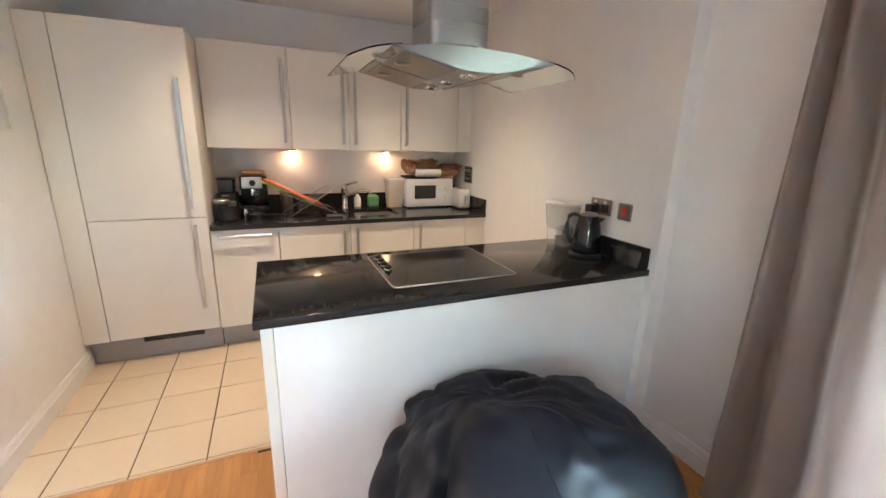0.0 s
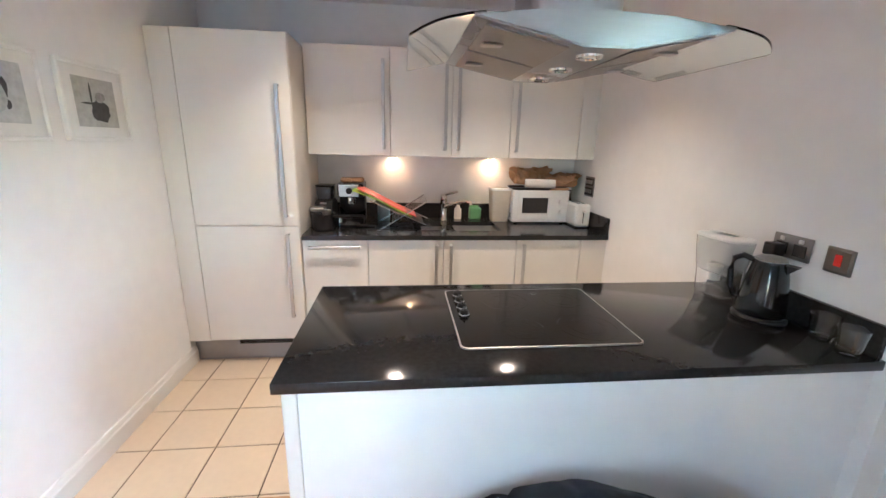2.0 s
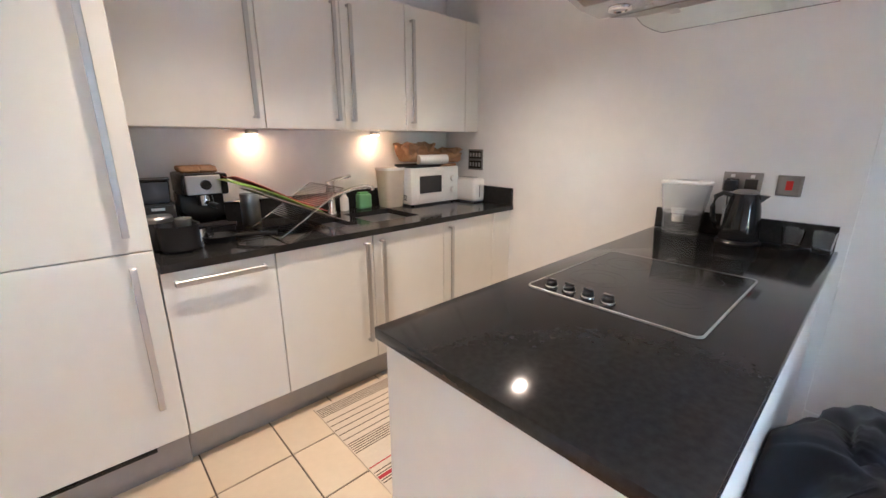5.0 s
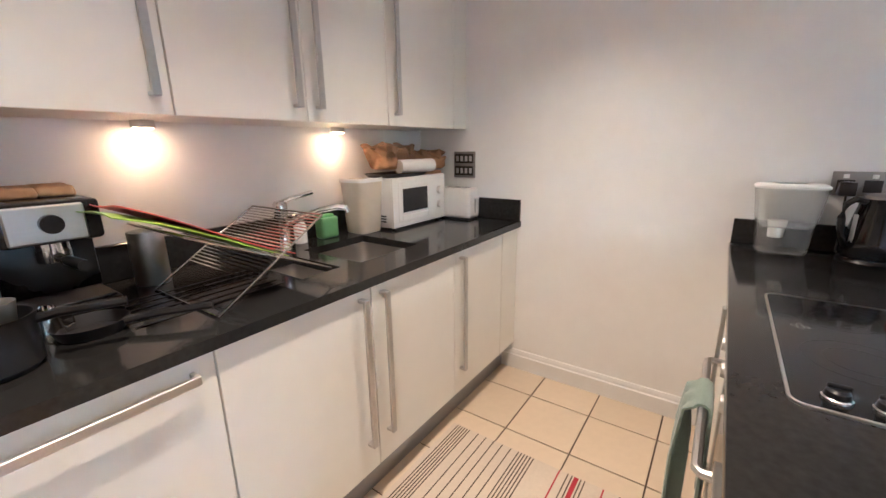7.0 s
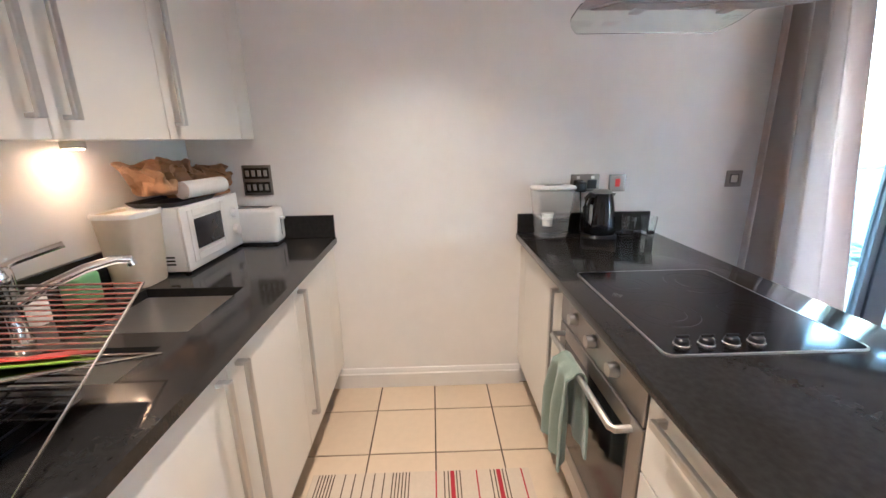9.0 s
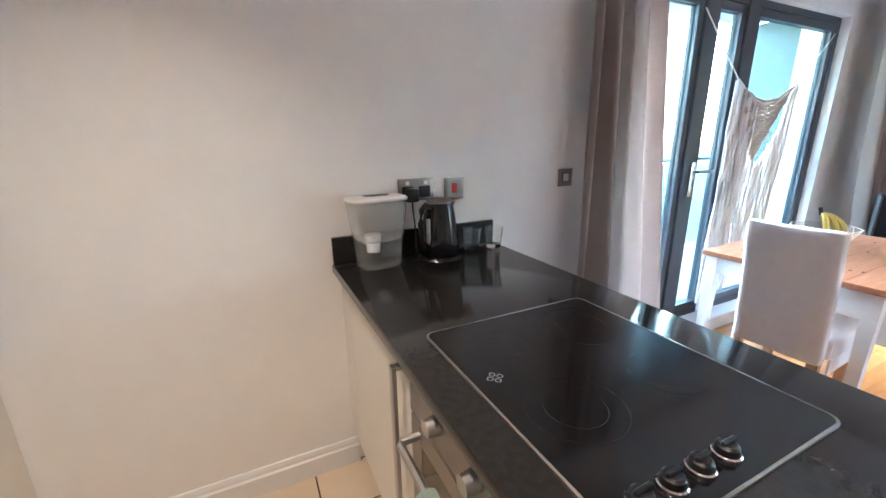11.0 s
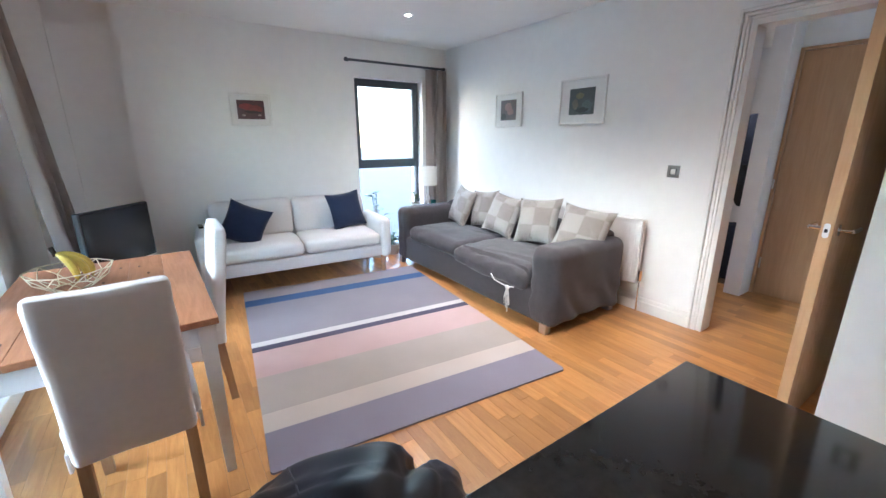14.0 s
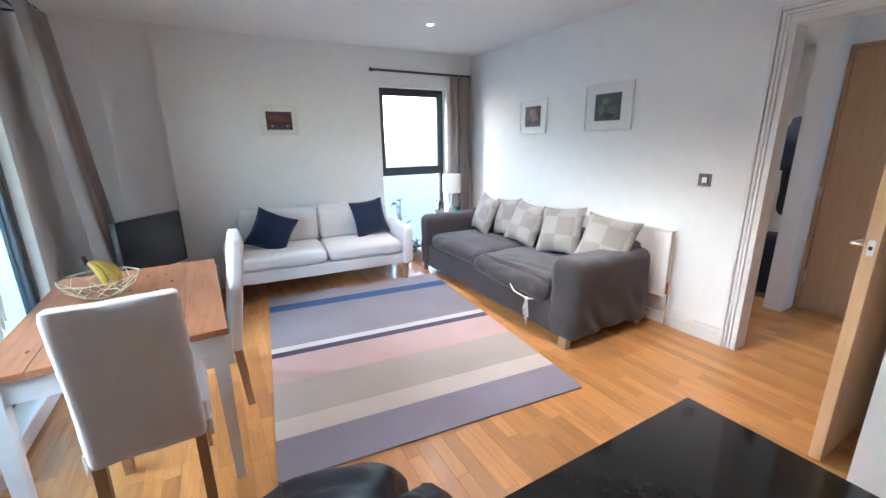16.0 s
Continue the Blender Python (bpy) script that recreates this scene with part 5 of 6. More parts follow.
for x, y, c in ((2.70, 4.40, (0.02, 0.05, 0.02)), (2.74, 4.42, (0.03, 0.02, 0.02))):
    bt = thing("bottle", (x, y, TOP), "small dark glass bottle behind the toaster", "bottle")
    part("glass", lathe(B(), [(0, 0), (0.026, 0), (0.027, 0.14), (0.012, 0.19), (0.012, 0.235), (0, 0.236)]), mat("dark_bottle_%d" % int(c[0] * 100), c, 0.15), bt)
    part("cap", lathe(B(), [(0, 0.25), (0.013, 0.25), (0.0135, 0.225), (0, 0.225)]), BLACK, bt)
tub = thing("plastic_tub", (2.13, 4.36, TOP), "tall cream translucent plastic food tub", "container")
part("tub", oval_shell(B(), [(0.066, 0.001), (0.070, 0.01), (0.085, 0.262)], 0.003, 1.0, 0.95, 0.45), CREAMP, tub)
part("lid", oval_shell(B(), [(0.088, 0.25), (0.089, 0.262), (0.086, 0.268)], 0.004, 1.0, 0.95, 0.45), WHITEPL, tub)
tap = thing("mixer_tap", (1.675, 4.36, TOP), "chrome single-lever kitchen mixer tap", "tap")
part("body", lathe(B(), [(0, 0), (0.031, 0), (0.031, 0.008), (0.026, 0.016), (0.026, 0.155), (0.028, 0.160), (0.028, 0.195), (0.022, 0.206), (0, 0.208)]), CHROME, tap)
part("spout", tube(B(), [(0.0, -0.01, 0.10), (0.05, -0.055, 0.135), (0.11, -0.115, 0.165), (0.16, -0.16, 0.175), (0.185, -0.182, 0.168), (0.188, -0.186, 0.150)], 0.0135, 12), CHROME, tap)
part("lever", tube(B(), [(0, 0, 0.200), (0.03, -0.028, 0.216), (0.10, -0.085, 0.238)], 0.009), CHROME, tap)
GREEN = mat("green_plastic", (0.15, 0.36, 0.16), 0.4, var=0.1)
so = thing("sponge_caddy", (1.94, 4.41, TOP), "green plastic washing-up caddy behind the sink", "caddy")
part("box", softbox(B(), -0.048, 0.048, -0.03, 0.03, 0.0, 0.10, 0.012, 8), GREEN, so)
part("sponge", bx(-0.04, 0.03, -0.022, 0.02, 0.099, 0.112, 0.004), mat("green_sponge", (0.16, 0.40, 0.14), 0.95, bump=0.6), so)
cl = thing("soap_bottle", (1.80, 4.42, TOP), "white washing-up liquid bottle behind the tap", "bottle")
part("bottle", lathe(B(), [(0, 0), (0.028, 0.0), (0.03, 0.01), (0.03, 0.08), (0.015, 0.10), (0.012, 0.115), (0, 0.116)], sy=0.7), WHITEPL, cl)

# folding X-shaped drying rack with two chopping mats on it
rk = thing("drying_rack", (1.30, 4.08, TOP), "folding chrome wire dish rack standing crossed", "dish rack")
WIRE = mat("rack_wire", (0.62, 0.60, 0.57), 0.2, 1.0, var=0.05)


def rack_panel(p0, p1, y0, y1, name):
    fr_ = part(name, tube(B(), [(p0[0], y0, p0[1]), (p1[0], y0, p1[1]), (p1[0], y1, p1[1]), (p0[0], y1, p0[1])], 0.0035, 8, True), WIRE, rk)
    for k in range(1, 32):
        f = k / 32
        if f < 0.30:
            continue
        x, z = p0[0] + (p1[0] - p0[0]) * f, p0[1] + (p1[1] - p0[1]) * f
        part("wire", rod(B(), (x, y0, z), (x, y1, z), 0.0023, 6), WIRE, fr_)


rack_panel((-0.13, 0.004), (0.21, 0.215), -0.19, 0.19, "panel")
rack_panel((0.24, 0.035), (-0.17, 0.215), -0.17, 0.17, "panel")
for k, (c, dz, dx, nm) in enumerate((((0.30, 0.50, 0.05), 0.012, -0.03, "lime"), ((0.62, 0.085, 0.06), 0.020, 0.0, "coral"))):
    cm = thing("chopping_mat", (1.30, 4.08, TOP), "bendy %s plastic chopping mat lying on the dish rack" % nm, "chopping mat")

    def matfn(u, v, dz=dz, dx=dx, k=k):
        x = -0.26 + 0.40 * u + dx
        z = 0.252 - (x + 0.26) / 0.41 * 0.18 + dz + 0.02 * math.sin(u * 3.1 + k) * (1 - u) + 0.006 * math.sin(v * 5 + k)
        return (x, -0.15 + 0.27 * v + 0.01 * k, z)
    part("mat", sheet(B(), matfn, 16, 8, 0.0025), mat("mat_%s" % nm, c, 0.35, var=0.05), cm, sharp=80)
pan = thing("baking_sheet", (1.30, 4.08, TOP), "dark oven tray leaning on the dish rack", "tray")
part("pan", sheet(B(), lambda u, v: (-0.14 + 0.33 * u, -0.16 + 0.30 * v, 0.196 - 0.44 * (0.33 * u) + 0.004), 6, 6, 0.004), BLACKSAT, pan)

# coffee corner
cf = thing("espresso_machine", (0.965, 4.28, TOP), "black and steel espresso machine with a round dial", "coffee machine")
part("base", bx(-0.095, 0.095, -0.13, 0.17, 0, 0.05, 0.008, 2), BLACK, cf)
part("body", bx(-0.095, 0.095, 0.02, 0.17, 0.05, 0.20, 0.006, 2), BLACK, cf)
part("head", bx(-0.095, 0.095, -0.10, 0.17, 0.20, 0.30, 0.010, 2), BLACK, cf)
part("fascia", bx(-0.082, 0.062, -0.108, -0.099, 0.205, 0.293, 0.004), STEEL, cf, "brushed steel fascia")
part("dial", rod(B(), (-0.005, -0.108, 0.25), (-0.005, -0.128, 0.25), 0.022, 20), BLACK, cf)
part("group_head", rod(B(), (0, -0.04, 0.175), (0, -0.04, 0.2), 0.034, 20), CHROME, cf)
pf = part("portafilter", rod(B(), (0, -0.04, 0.15), (0, -0.04, 0.178), 0.036, 20), CHROME, cf)
part("handle", rod(B(), (0, -0.07, 0.163), (0.02, -0.19, 0.155), 0.011, 12, 0.014), BLACK, pf)
part("drip_tray", bx(-0.085, 0.085, -0.125, 0.0, 0.0505, 0.058, 0.002), BLACKSAT, cf)
for x, y, w in ((0.93, 4.33, 0.09), (1.01, 4.34, 0.08)):
    bgs = thing("coffee_bag", (x, y, TOP + 0.3005), "folded brown coffee bag on the espresso machine", "bag")
    bm = softbox(B(), -w / 2, w / 2, -0.05, 0.05, 0, 0.03, 0.012, 8, 0.012, 16)
    for v in bm.verts:
        v.co.z = max(0.0, v.co.z)
    part("bag", bm, PAPER, bgs)
gd = thing("coffee_grinder", (0.775, 4.25, TOP), "dark boxy coffee grinder with a smoky hopper", "grinder", turn=-8)
gb = prism(B(), [(-0.085, 0.0), (0.075, 0.0), (0.075, 0.03), (0.055, 0.14), (0.055, 0.175), (-0.085, 0.175)], 0, -0.065, 0.065)
bmesh.ops.bevel(gb, geom=gb.edges[:], offset=0.008, segments=2, affect="EDGES")
for v in gb.verts:
    v.co.y = -v.co.y
part("body", gb, BLACKSAT, gd)
hp = B()
box(hp, -0.058, 0.058, -0.05, 0.075, 0.1755, 0.275, 0.012, 2)
for v in hp.verts:
    v.co.x *= 0.86 + 1.2 * (v.co.z - 0.175)
part("hopper", hp, mat("smoky_plastic", (0.035, 0.04, 0.05), 0.15), gd)
part("lid", bx(-0.06, 0.06, -0.052, 0.077, 0.2755, 0.284, 0.003), BLACK, gd)
part("badge", bx(-0.025, 0.025, -0.0635, -0.060, 0.148, 0.160, 0.001), STEEL, gd, "small pale badge")
cn = thing("canister", (0.745, 4.10, TOP), "smoky coffee canister with a brushed steel lid", "canister")
part("body", lathe(B(), [(0, 0.0), (0.052, 0.0), (0.054, 0.006), (0.054, 0.115), (0, 0.115)], seg=32), mat("smoky_grey_plastic", (0.06, 0.062, 0.068), 0.2), cn)
part("lid", lathe(B(), [(0.056, 0.1155), (0.058, 0.133), (0.053, 0.141), (0, 0.144)], seg=32), STEEL, cn)
sp_ = thing("saucepan", (0.80, 4.005, TOP), "small dark saucepan with a steel measuring cup in it", "pan", turn=-20)
part("pan", lathe(B(), [(0, 0.0), (0.064, 0.0), (0.074, 0.012), (0.077, 0.108), (0.080, 0.112), (0.073, 0.110), (0.070, 0.014), (0, 0.006)], seg=36), BLACKSAT, sp_)
part("cup", lathe(B(), [(0, 0.085), (0.026, 0.086), (0.032, 0.135), (0.030, 0.135), (0.024, 0.09), (0, 0.09)], (0.02, 0.01, 0.0)), STEEL, sp_)
part("handle", tube(B(), [(0.072, 0, 0.092), (0.11, -0.005, 0.10), (0.22, -0.01, 0.10)], 0.010), BLACK, sp_)
fp = thing("frying_pan", (1.03, 4.03, TOP), "small black frying pan with a long handle", "pan", turn=-12)
part("pan", lathe(B(), [(0, 0.0), (0.06, 0.0), (0.075, 0.03), (0.072, 0.03), (0.058, 0.004), (0, 0.004)], (-0.07, 0.02, 0), sy=0.9), BLACKSAT, fp)
part("handle", tube(B(), [(-0.01, -0.02, 0.026), (0.06, -0.05, 0.034), (0.16, -0.09, 0.036)], 0.010), BLACK, fp)
cup = thing("utensil_pot", (1.20, 4.36, TOP), "tall brushed steel utensil pot", "pot")
part("pot", lathe(B(), [(0, 0.001), (0.046, 0.001), (0.048, 0.006), (0.048, 0.17), (0.045, 0.17), (0.045, 0.01), (0, 0.008)], seg=30), STEEL, cup)
ml = thing("milk_jug", (0.895, 4.10, TOP), "small steel milk frothing jug", "jug")
part("jug", lathe(B(), [(0, 0.001), (0.032, 0.001), (0.034, 0.03), (0.026, 0.065), (0.028, 0.075), (0.026, 0.075), (0.024, 0.06), (0, 0.01)]), CHROME, ml)
part("handle", tube(B(), [(0.027, 0, 0.065), (0.05, 0, 0.06), (0.05, 0, 0.025), (0.033, 0, 0.02)], 0.003), CHROME, ml)


# ---- pictures ----
def picture(name, at, face, w, h, iw, ih, label, prints):
    """A framed print; face: turn so that the front looks along local -y. prints: (colour, u, v, ru, rv) blots."""
    p = thing(name, at, label, "picture", turn=face)
    part("frame", frame_ring(B(), 1, -0.022, -0.001, -w / 2, w / 2, -h / 2, h / 2, 0.016), WHITEPL, p)
    part("mount", bx(-w / 2 + 0.016, w / 2 - 0.016, -0.010, -0.004, -h / 2 + 0.016, h / 2 - 0.016), mat("white_card", (0.75, 0.74, 0.72), 0.9), p)
    base = prints[0]
    part("print", bx(-iw / 2, iw / 2, -0.0112, -0.0098, -ih / 2, ih / 2), mat("print_%.2f_%.2f_%.2f" % base, base, 0.6, var=0.25, scale=9), p)
    for k, (c, u, v, ru, rv) in enumerate(prints[1:]):
        pts = []
        for q in range(18):
            t = 2 * math.pi * q / 18
            f = 1 + 0.3 * noise.noise(Vector((math.cos(t) * 2 + k * 4, math.sin(t) * 2, at[1])))
            pts.append((max(-iw / 2, min(iw / 2, u * iw + ru * iw * f * math.cos(t))), max(-ih / 2, min(ih / 2, v * ih + rv * ih * f * math.sin(t)))))
        part("print_shape", prism(B(), pts, 1, -0.0122 - 0.0004 * k, -0.0111), mat("print_%.2f_%.2f_%.2f" % c, c, 0.6, var=0.4, scale=14), p)
    return p


gy, dk = (0.42, 0.42, 0.40), (0.05, 0.05, 0.052)
picture("picture", (XL, 3.33, 1.655), 90, 0.42, 0.34, 0.26, 0.215, "white framed grey photograph of a dark leafy clump", [gy, (dk, 0.06, -0.16, 0.24, 0.24), (dk, -0.12, 0.18, 0.02, 0.22), (dk, -0.22, -0.02, 0.14, 0.02), ((0.28, 0.27, 0.25), 0.1, 0.12, 0.12, 0.1)])
picture("picture", (XL, 2.83, 1.655), 90, 0.42, 0.34, 0.26, 0.215, "white framed pale photograph with small dark marks", [(0.50, 0.51, 0.51), (dk, 0.18, 0.08, 0.05, 0.16), (dk, 0.2, -0.2, 0.04, 0.08), ((0.40, 0.41, 0.41), -0.1, -0.1, 0.3, 0.3)])
picture("picture", (1.157, YF, 1.688), 180, 0.375, 0.30, 0.25, 0.178, "white framed red and dark print", [(0.09, 0.05, 0.05), ((0.24, 0.05, 0.045), -0.16, 0.16, 0.28, 0.16), ((0.20, 0.05, 0.045), 0.18, 0.05, 0.25, 0.2), ((0.04, 0.03, 0.03), 0.05, -0.12, 0.3, 0.07), ((0.30, 0.24, 0.22), -0.28, -0.3, 0.06, 0.06), ((0.3, 0.24, 0.22), 0.3, -0.28, 0.06, 0.05)])
picture("picture", (XD, -0.855, 1.70), 90, 0.41, 0.345, 0.235, 0.205, "white framed dark print with a rosy bloom", [(0.10, 0.085, 0.085), ((0.30, 0.18, 0.17), 0.0, 0.16, 0.22, 0.2), ((0.26, 0.15, 0.14), 0.14, -0.06, 0.2, 0.18), ((0.03, 0.03, 0.03), -0.3, -0.3, 0.18, 0.15)])
picture("picture", (XD, 0.08, 1.725), 90, 0.49, 0.39, 0.265, 0.222, "white framed dark green and yellow print", [(0.07, 0.09, 0.085), ((0.17, 0.16, 0.09), -0.08, 0.22, 0.16, 0.12), ((0.09, 0.13, 0.13), 0.22, -0.18, 0.2, 0.22), ((0.15, 0.13, 0.10), -0.25, -0.1, 0.12, 0.2), ((0.04, 0.05, 0.05), 0.05, -0.32, 0.25, 0.1)])

# ---- living room details ----
rd = thing("radiator", (XD + 0.03, 0.25, 0.255), "white panel radiator behind the grey sofa", "radiator")
part("panel", bx(0.018, 0.034, -0.58, 0.58, 0, 0.52, 0.005), GLOSS, rd)
part("panel", bx(0.055, 0.071, -0.58, 0.58, 0, 0.52, 0.005), GLOSS, rd)
for k in range(28):
    part("rib", bx(0.0705, 0.074, -0.56 + k * 0.041, -0.535 + k * 0.041, 0.03, 0.49, 0.0015), GLOSS, rd)
part("grille", bx(0.015, 0.074, -0.58, 0.58, 0.5205, 0.53, 0.003), GLOSS, rd)
part("bracket", bx(-0.029, 0.018, -0.3, -0.27, 0.1, 0.4), GLOSS, rd)
part("valve", rod(B(), (0.045, 0.60, 0.03), (0.045, 0.60, 0.12), 0.021, 18), CHROME, rd, "chrome thermostat valve")
part("pipe", tube(B(), [(0.045, 0.58, 0.05), (0.045, 0.60, 0.04), (0.045, 0.60, -0.24)], 0.008), CHROME, rd)
part("valve_body", rod(B(), (0.045, 0.575, 0.035), (0.045, 0.615, 0.035), 0.013), CHROME, rd)


def knit_mat():
    """Patchwork of pale grey and taupe knitted squares."""
    m, n, l, b = base_nodes("patchwork_knit")
    tc = n.new("ShaderNodeTexCoord")
    mp = n.new("ShaderNodeMapping")
    mp.inputs["Scale"].default_value = (6.2, 0.01, 6.2)
    ck = n.new("ShaderNodeTexChecker")
    ck.inputs["Scale"].default_value = 1.0
    ck.inputs["Color1"].default_value, ck.inputs["Color2"].default_value = (0.30, 0.285, 0.28, 1), (0.12, 0.10, 0.088, 1)
    l.new(tc.outputs["Object"], mp.inputs["Vector"])
    l.new(mp.outputs[0], ck.inputs["Vector"])
    wv = n.new("ShaderNodeTexWave")
    wv.wave_type, wv.bands_direction = "BANDS", "DIAGONAL"
    wv.inputs["Scale"].default_value, wv.inputs["Distortion"].default_value, wv.inputs["Detail"].default_value = 44, 6.0, 2
    l.new(tc.outputs["Object"], wv.inputs["Vector"])
    mx = n.new("ShaderNodeMix")
    mx.data_type = "RGBA"
    mx.inputs["A"].default_value = (0.41, 0.38, 0.345, 1)
    mul = n.new("ShaderNodeMath")
    mul.operation = "MULTIPLY"
    mul.inputs[1].default_value = 0.95
    l.new(wv.outputs["Fac"], mul.inputs[0])
    l.new(mul.outputs[0], mx.inputs["Factor"])
    l.new(ck.outputs["Color"], mx.inputs["B"])
    l.new(mx.outputs["Result"], b.inputs["Base Color"])
    b.inputs["Roughness"].default_value, b.inputs["Sheen Weight"].default_value = 0.95, 0.3
    bp = n.new("ShaderNodeBump")
    bp.inputs["Strength"].default_value, bp.inputs["Distance"].default_value = 0.6, 0.004
    l.new(wv.outputs["Fac"], bp.inputs["Height"])
    l.new(bp.outputs[0], b.inputs["Normal"])
    return m


KNIT = knit_mat()
for k, (x, y, z, tn, tl, sz) in enumerate(((-0.70, -1.14, 0.47, 78, 20, 0.45), (-0.80, -0.78, 0.48, 88, 12, 0.42), (-0.70, -0.46, 0.48, 92, 24, 0.44), (-0.70, 0.06, 0.49, 98, 22, 0.45), (-0.67, 0.52, 0.50, 105, 28, 0.44))):
    c = thing("cushion", (x, y, z), "grey and taupe patchwork knitted cushion on the grey sofa", "cushion", "cushions on the grey sofa")
    c.matrix_basis = pose(x, y, z, 0, 0, tn) @ pose(0, 0, 0, -tl, 0, 0) @ pose(0, 0, 0, 0, (-1) ** k * 6, 0)
    part("cover", pillow(B(), sz, sz * 0.95, 0.15, seed=k), KNIT, c, sharp=80)
for k, (x, y, z, tn, tl, rl) in enumerate(((1.50, -1.60, 0.46, 168, 26, 24), (0.36, -1.62, 0.47, 186, 18, -5))):
    c = thing("cushion", (x, y, z), "plain navy square cushion on the white sofa", "cushion", "navy cushions")
    c.matrix_basis = pose(x, y, z, 0, 0, tn) @ pose(0, 0, 0, -tl, 0, 0) @ pose(0, 0, 0, 0, rl, 0)
    part("cover", pillow(B(), 0.40, 0.40, 0.13, seed=k + 9), NAVY, c, sharp=80)
rc = thing("remote_control", (1.76, -1.82, 0.61), "black remote control on the sofa arm", "remote")
part("case", bx(-0.02, 0.02, -0.07, 0.07, 0, 0.018, 0.004), BLACK, rc)
# loose tie of the sofa cover
tie = thing("cover_tie", (-0.135, 0.36, 0.25), "white drawstring hanging from the sofa cover", "cord")
CORD = mat("white_cord", (0.72, 0.70, 0.67), 0.9, var=0.08, scale=60, bump=0.4, bscale=400)
part("string", tube(B(), [(0, -0.22, 0.09), (0.012, -0.16, 0.055), (0.016, -0.08, 0.05), (0.018, 0.0, 0.045), (0.012, 0.06, 0.06)], 0.005), CORD, tie)
for k in range(4):
    part("strand", tube(B(), [(0.018, 0.0, 0.045), (0.026, -0.012 + k * 0.01, 0.0), (0.022, -0.03 + k * 0.018, -0.05 - 0.02 * (k % 2)), (0.022, -0.026 + k * 0.017, -0.10 - 0.03 * (k % 3))], 0.0055), CORD, tie)
part("knot", softbox(B(), 0.008, 0.032, -0.016, 0.016, 0.025, 0.058, 0.011, 6), CORD, tie)

# lamp table in the corner
st = thing("side_table", (-0.70, -1.76, 0), "round glass side table in the window corner", "side table")
part("tabletop", lathe(B(), [(0, 0.588), (0.20, 0.588), (0.203, 0.592), (0.20, 0.598), (0, 0.598)], seg=40), glass_mat("table_glass", (0.85, 0.95, 0.92)), st)
for k in range(3):
    a = k * 2.1 + 0.4
    part("leg", rod(B(), (0.05 * math.cos(a), 0.05 * math.sin(a), 0.588), (0.17 * math.cos(a), 0.17 * math.sin(a), 0), 0.010), CHROME, st)
tl_ = thing("table_lamp", (-0.70, -1.72, 0.599), "small table lamp with a white drum shade", "lamp")
part("base", lathe(B(), [(0, 0), (0.055, 0), (0.055, 0.012), (0.012, 0.02), (0.010, 0.06), (0.03, 0.09), (0.01, 0.14), (0.008, 0.28), (0, 0.28)]), WHITEPL, tl_)
part("shade", lathe(B(), [(0.108, 0.255), (0.112, 0.26), (0.112, 0.47), (0.108, 0.48), (0.104, 0.47), (0.106, 0.26)], seg=36), mat("white_lampshade", (0.80, 0.77, 0.74), 0.9, var=0.03), tl_)
LEAF = mat("leaf_green", (0.045, 0.10, 0.035), 0.45, var=0.3, scale=12, random_col=0.25)
POT = mat("pale_ceramic", (0.55, 0.52, 0.48), 0.5, var=0.08)
SOIL = mat("soil", (0.03, 0.02, 0.014), 0.95, var=0.3, bump=0.6)


def leaf_mesh(bm, base, tip, w, up=0.0):
    """A pointed leaf blade, bent along its length, with thickness."""
    base, tip = Vector(base), Vector(tip)
    d = tip - base
    side = d.cross(Vector((0, 0, 1)))
    side = side.normalized() if side.length > 1e-6 else Vector((1, 0, 0))
    nrm = side.cross(d).normalized()
    prof = ((0, 0.08), (0.25, 0.8), (0.5, 1.0), (0.75, 0.7), (1.0, 0.03))
    rows = []
    for f, k in prof:
        c = base + d * f + Vector((0, 0, up * math.sin(f * math.pi)))
        rows.append([bm.verts.new(c + side * (w / 2) * k * s + nrm * (0.12 * w * k * abs(s))) for s in (-1, 0, 1)] + [bm.verts.new(c - nrm * 0.0015)])
    for A, C in zip(rows, rows[1:]):
        bm.faces.new((A[0], A[1], C[1], C[0]))
        bm.faces.new((A[1], A[2], C[2], C[1]))
        bm.faces.new((A[0], C[0], C[3], A[3]))
        bm.faces.new((A[3], C[3], C[2], A[2]))
    return bm


def pot_plant(at, r, hgt, leaves, reach, top, label, seed, droop=0.0):
    rng = random.Random(seed)
    p = thing("pot_plant", at, label, "plant")
    part("pot", lathe(B(), [(0, 0), (r * 0.75, 0), (r, hgt), (r * 0.92, hgt), (r * 0.9, hgt * 0.9), (0, hgt * 0.88)]), POT, p)
    part("soil", lathe(B(), [(0, hgt * 0.90), (r * 0.9, hgt * 0.895)]), SOIL, p)
    for k in range(leaves):
        a = rng.uniform(0, 6.28)
        z = hgt + (top - hgt) * rng.uniform(0.25, 1.0)
        c = Vector((math.cos(a), math.sin(a), 0)) * reach * rng.uniform(0.15, 0.5)
        part("stem", tube(B(), [(0, 0, hgt * 0.9), (c.x * 0.5, c.y * 0.5, (hgt + z) / 2), (c.x, c.y, z)], 0.003, 5), LEAF, p)
        e = c + Vector((math.cos(a), math.sin(a), 0)) * reach * rng.uniform(0.4, 0.6)
        part("leaf", leaf_mesh(B(), (c.x, c.y, z), (e.x, e.y, z + rng.uniform(-0.06, 0.04) - droop), reach * 0.5, 0.015), LEAF, p, sharp=80)
    return p


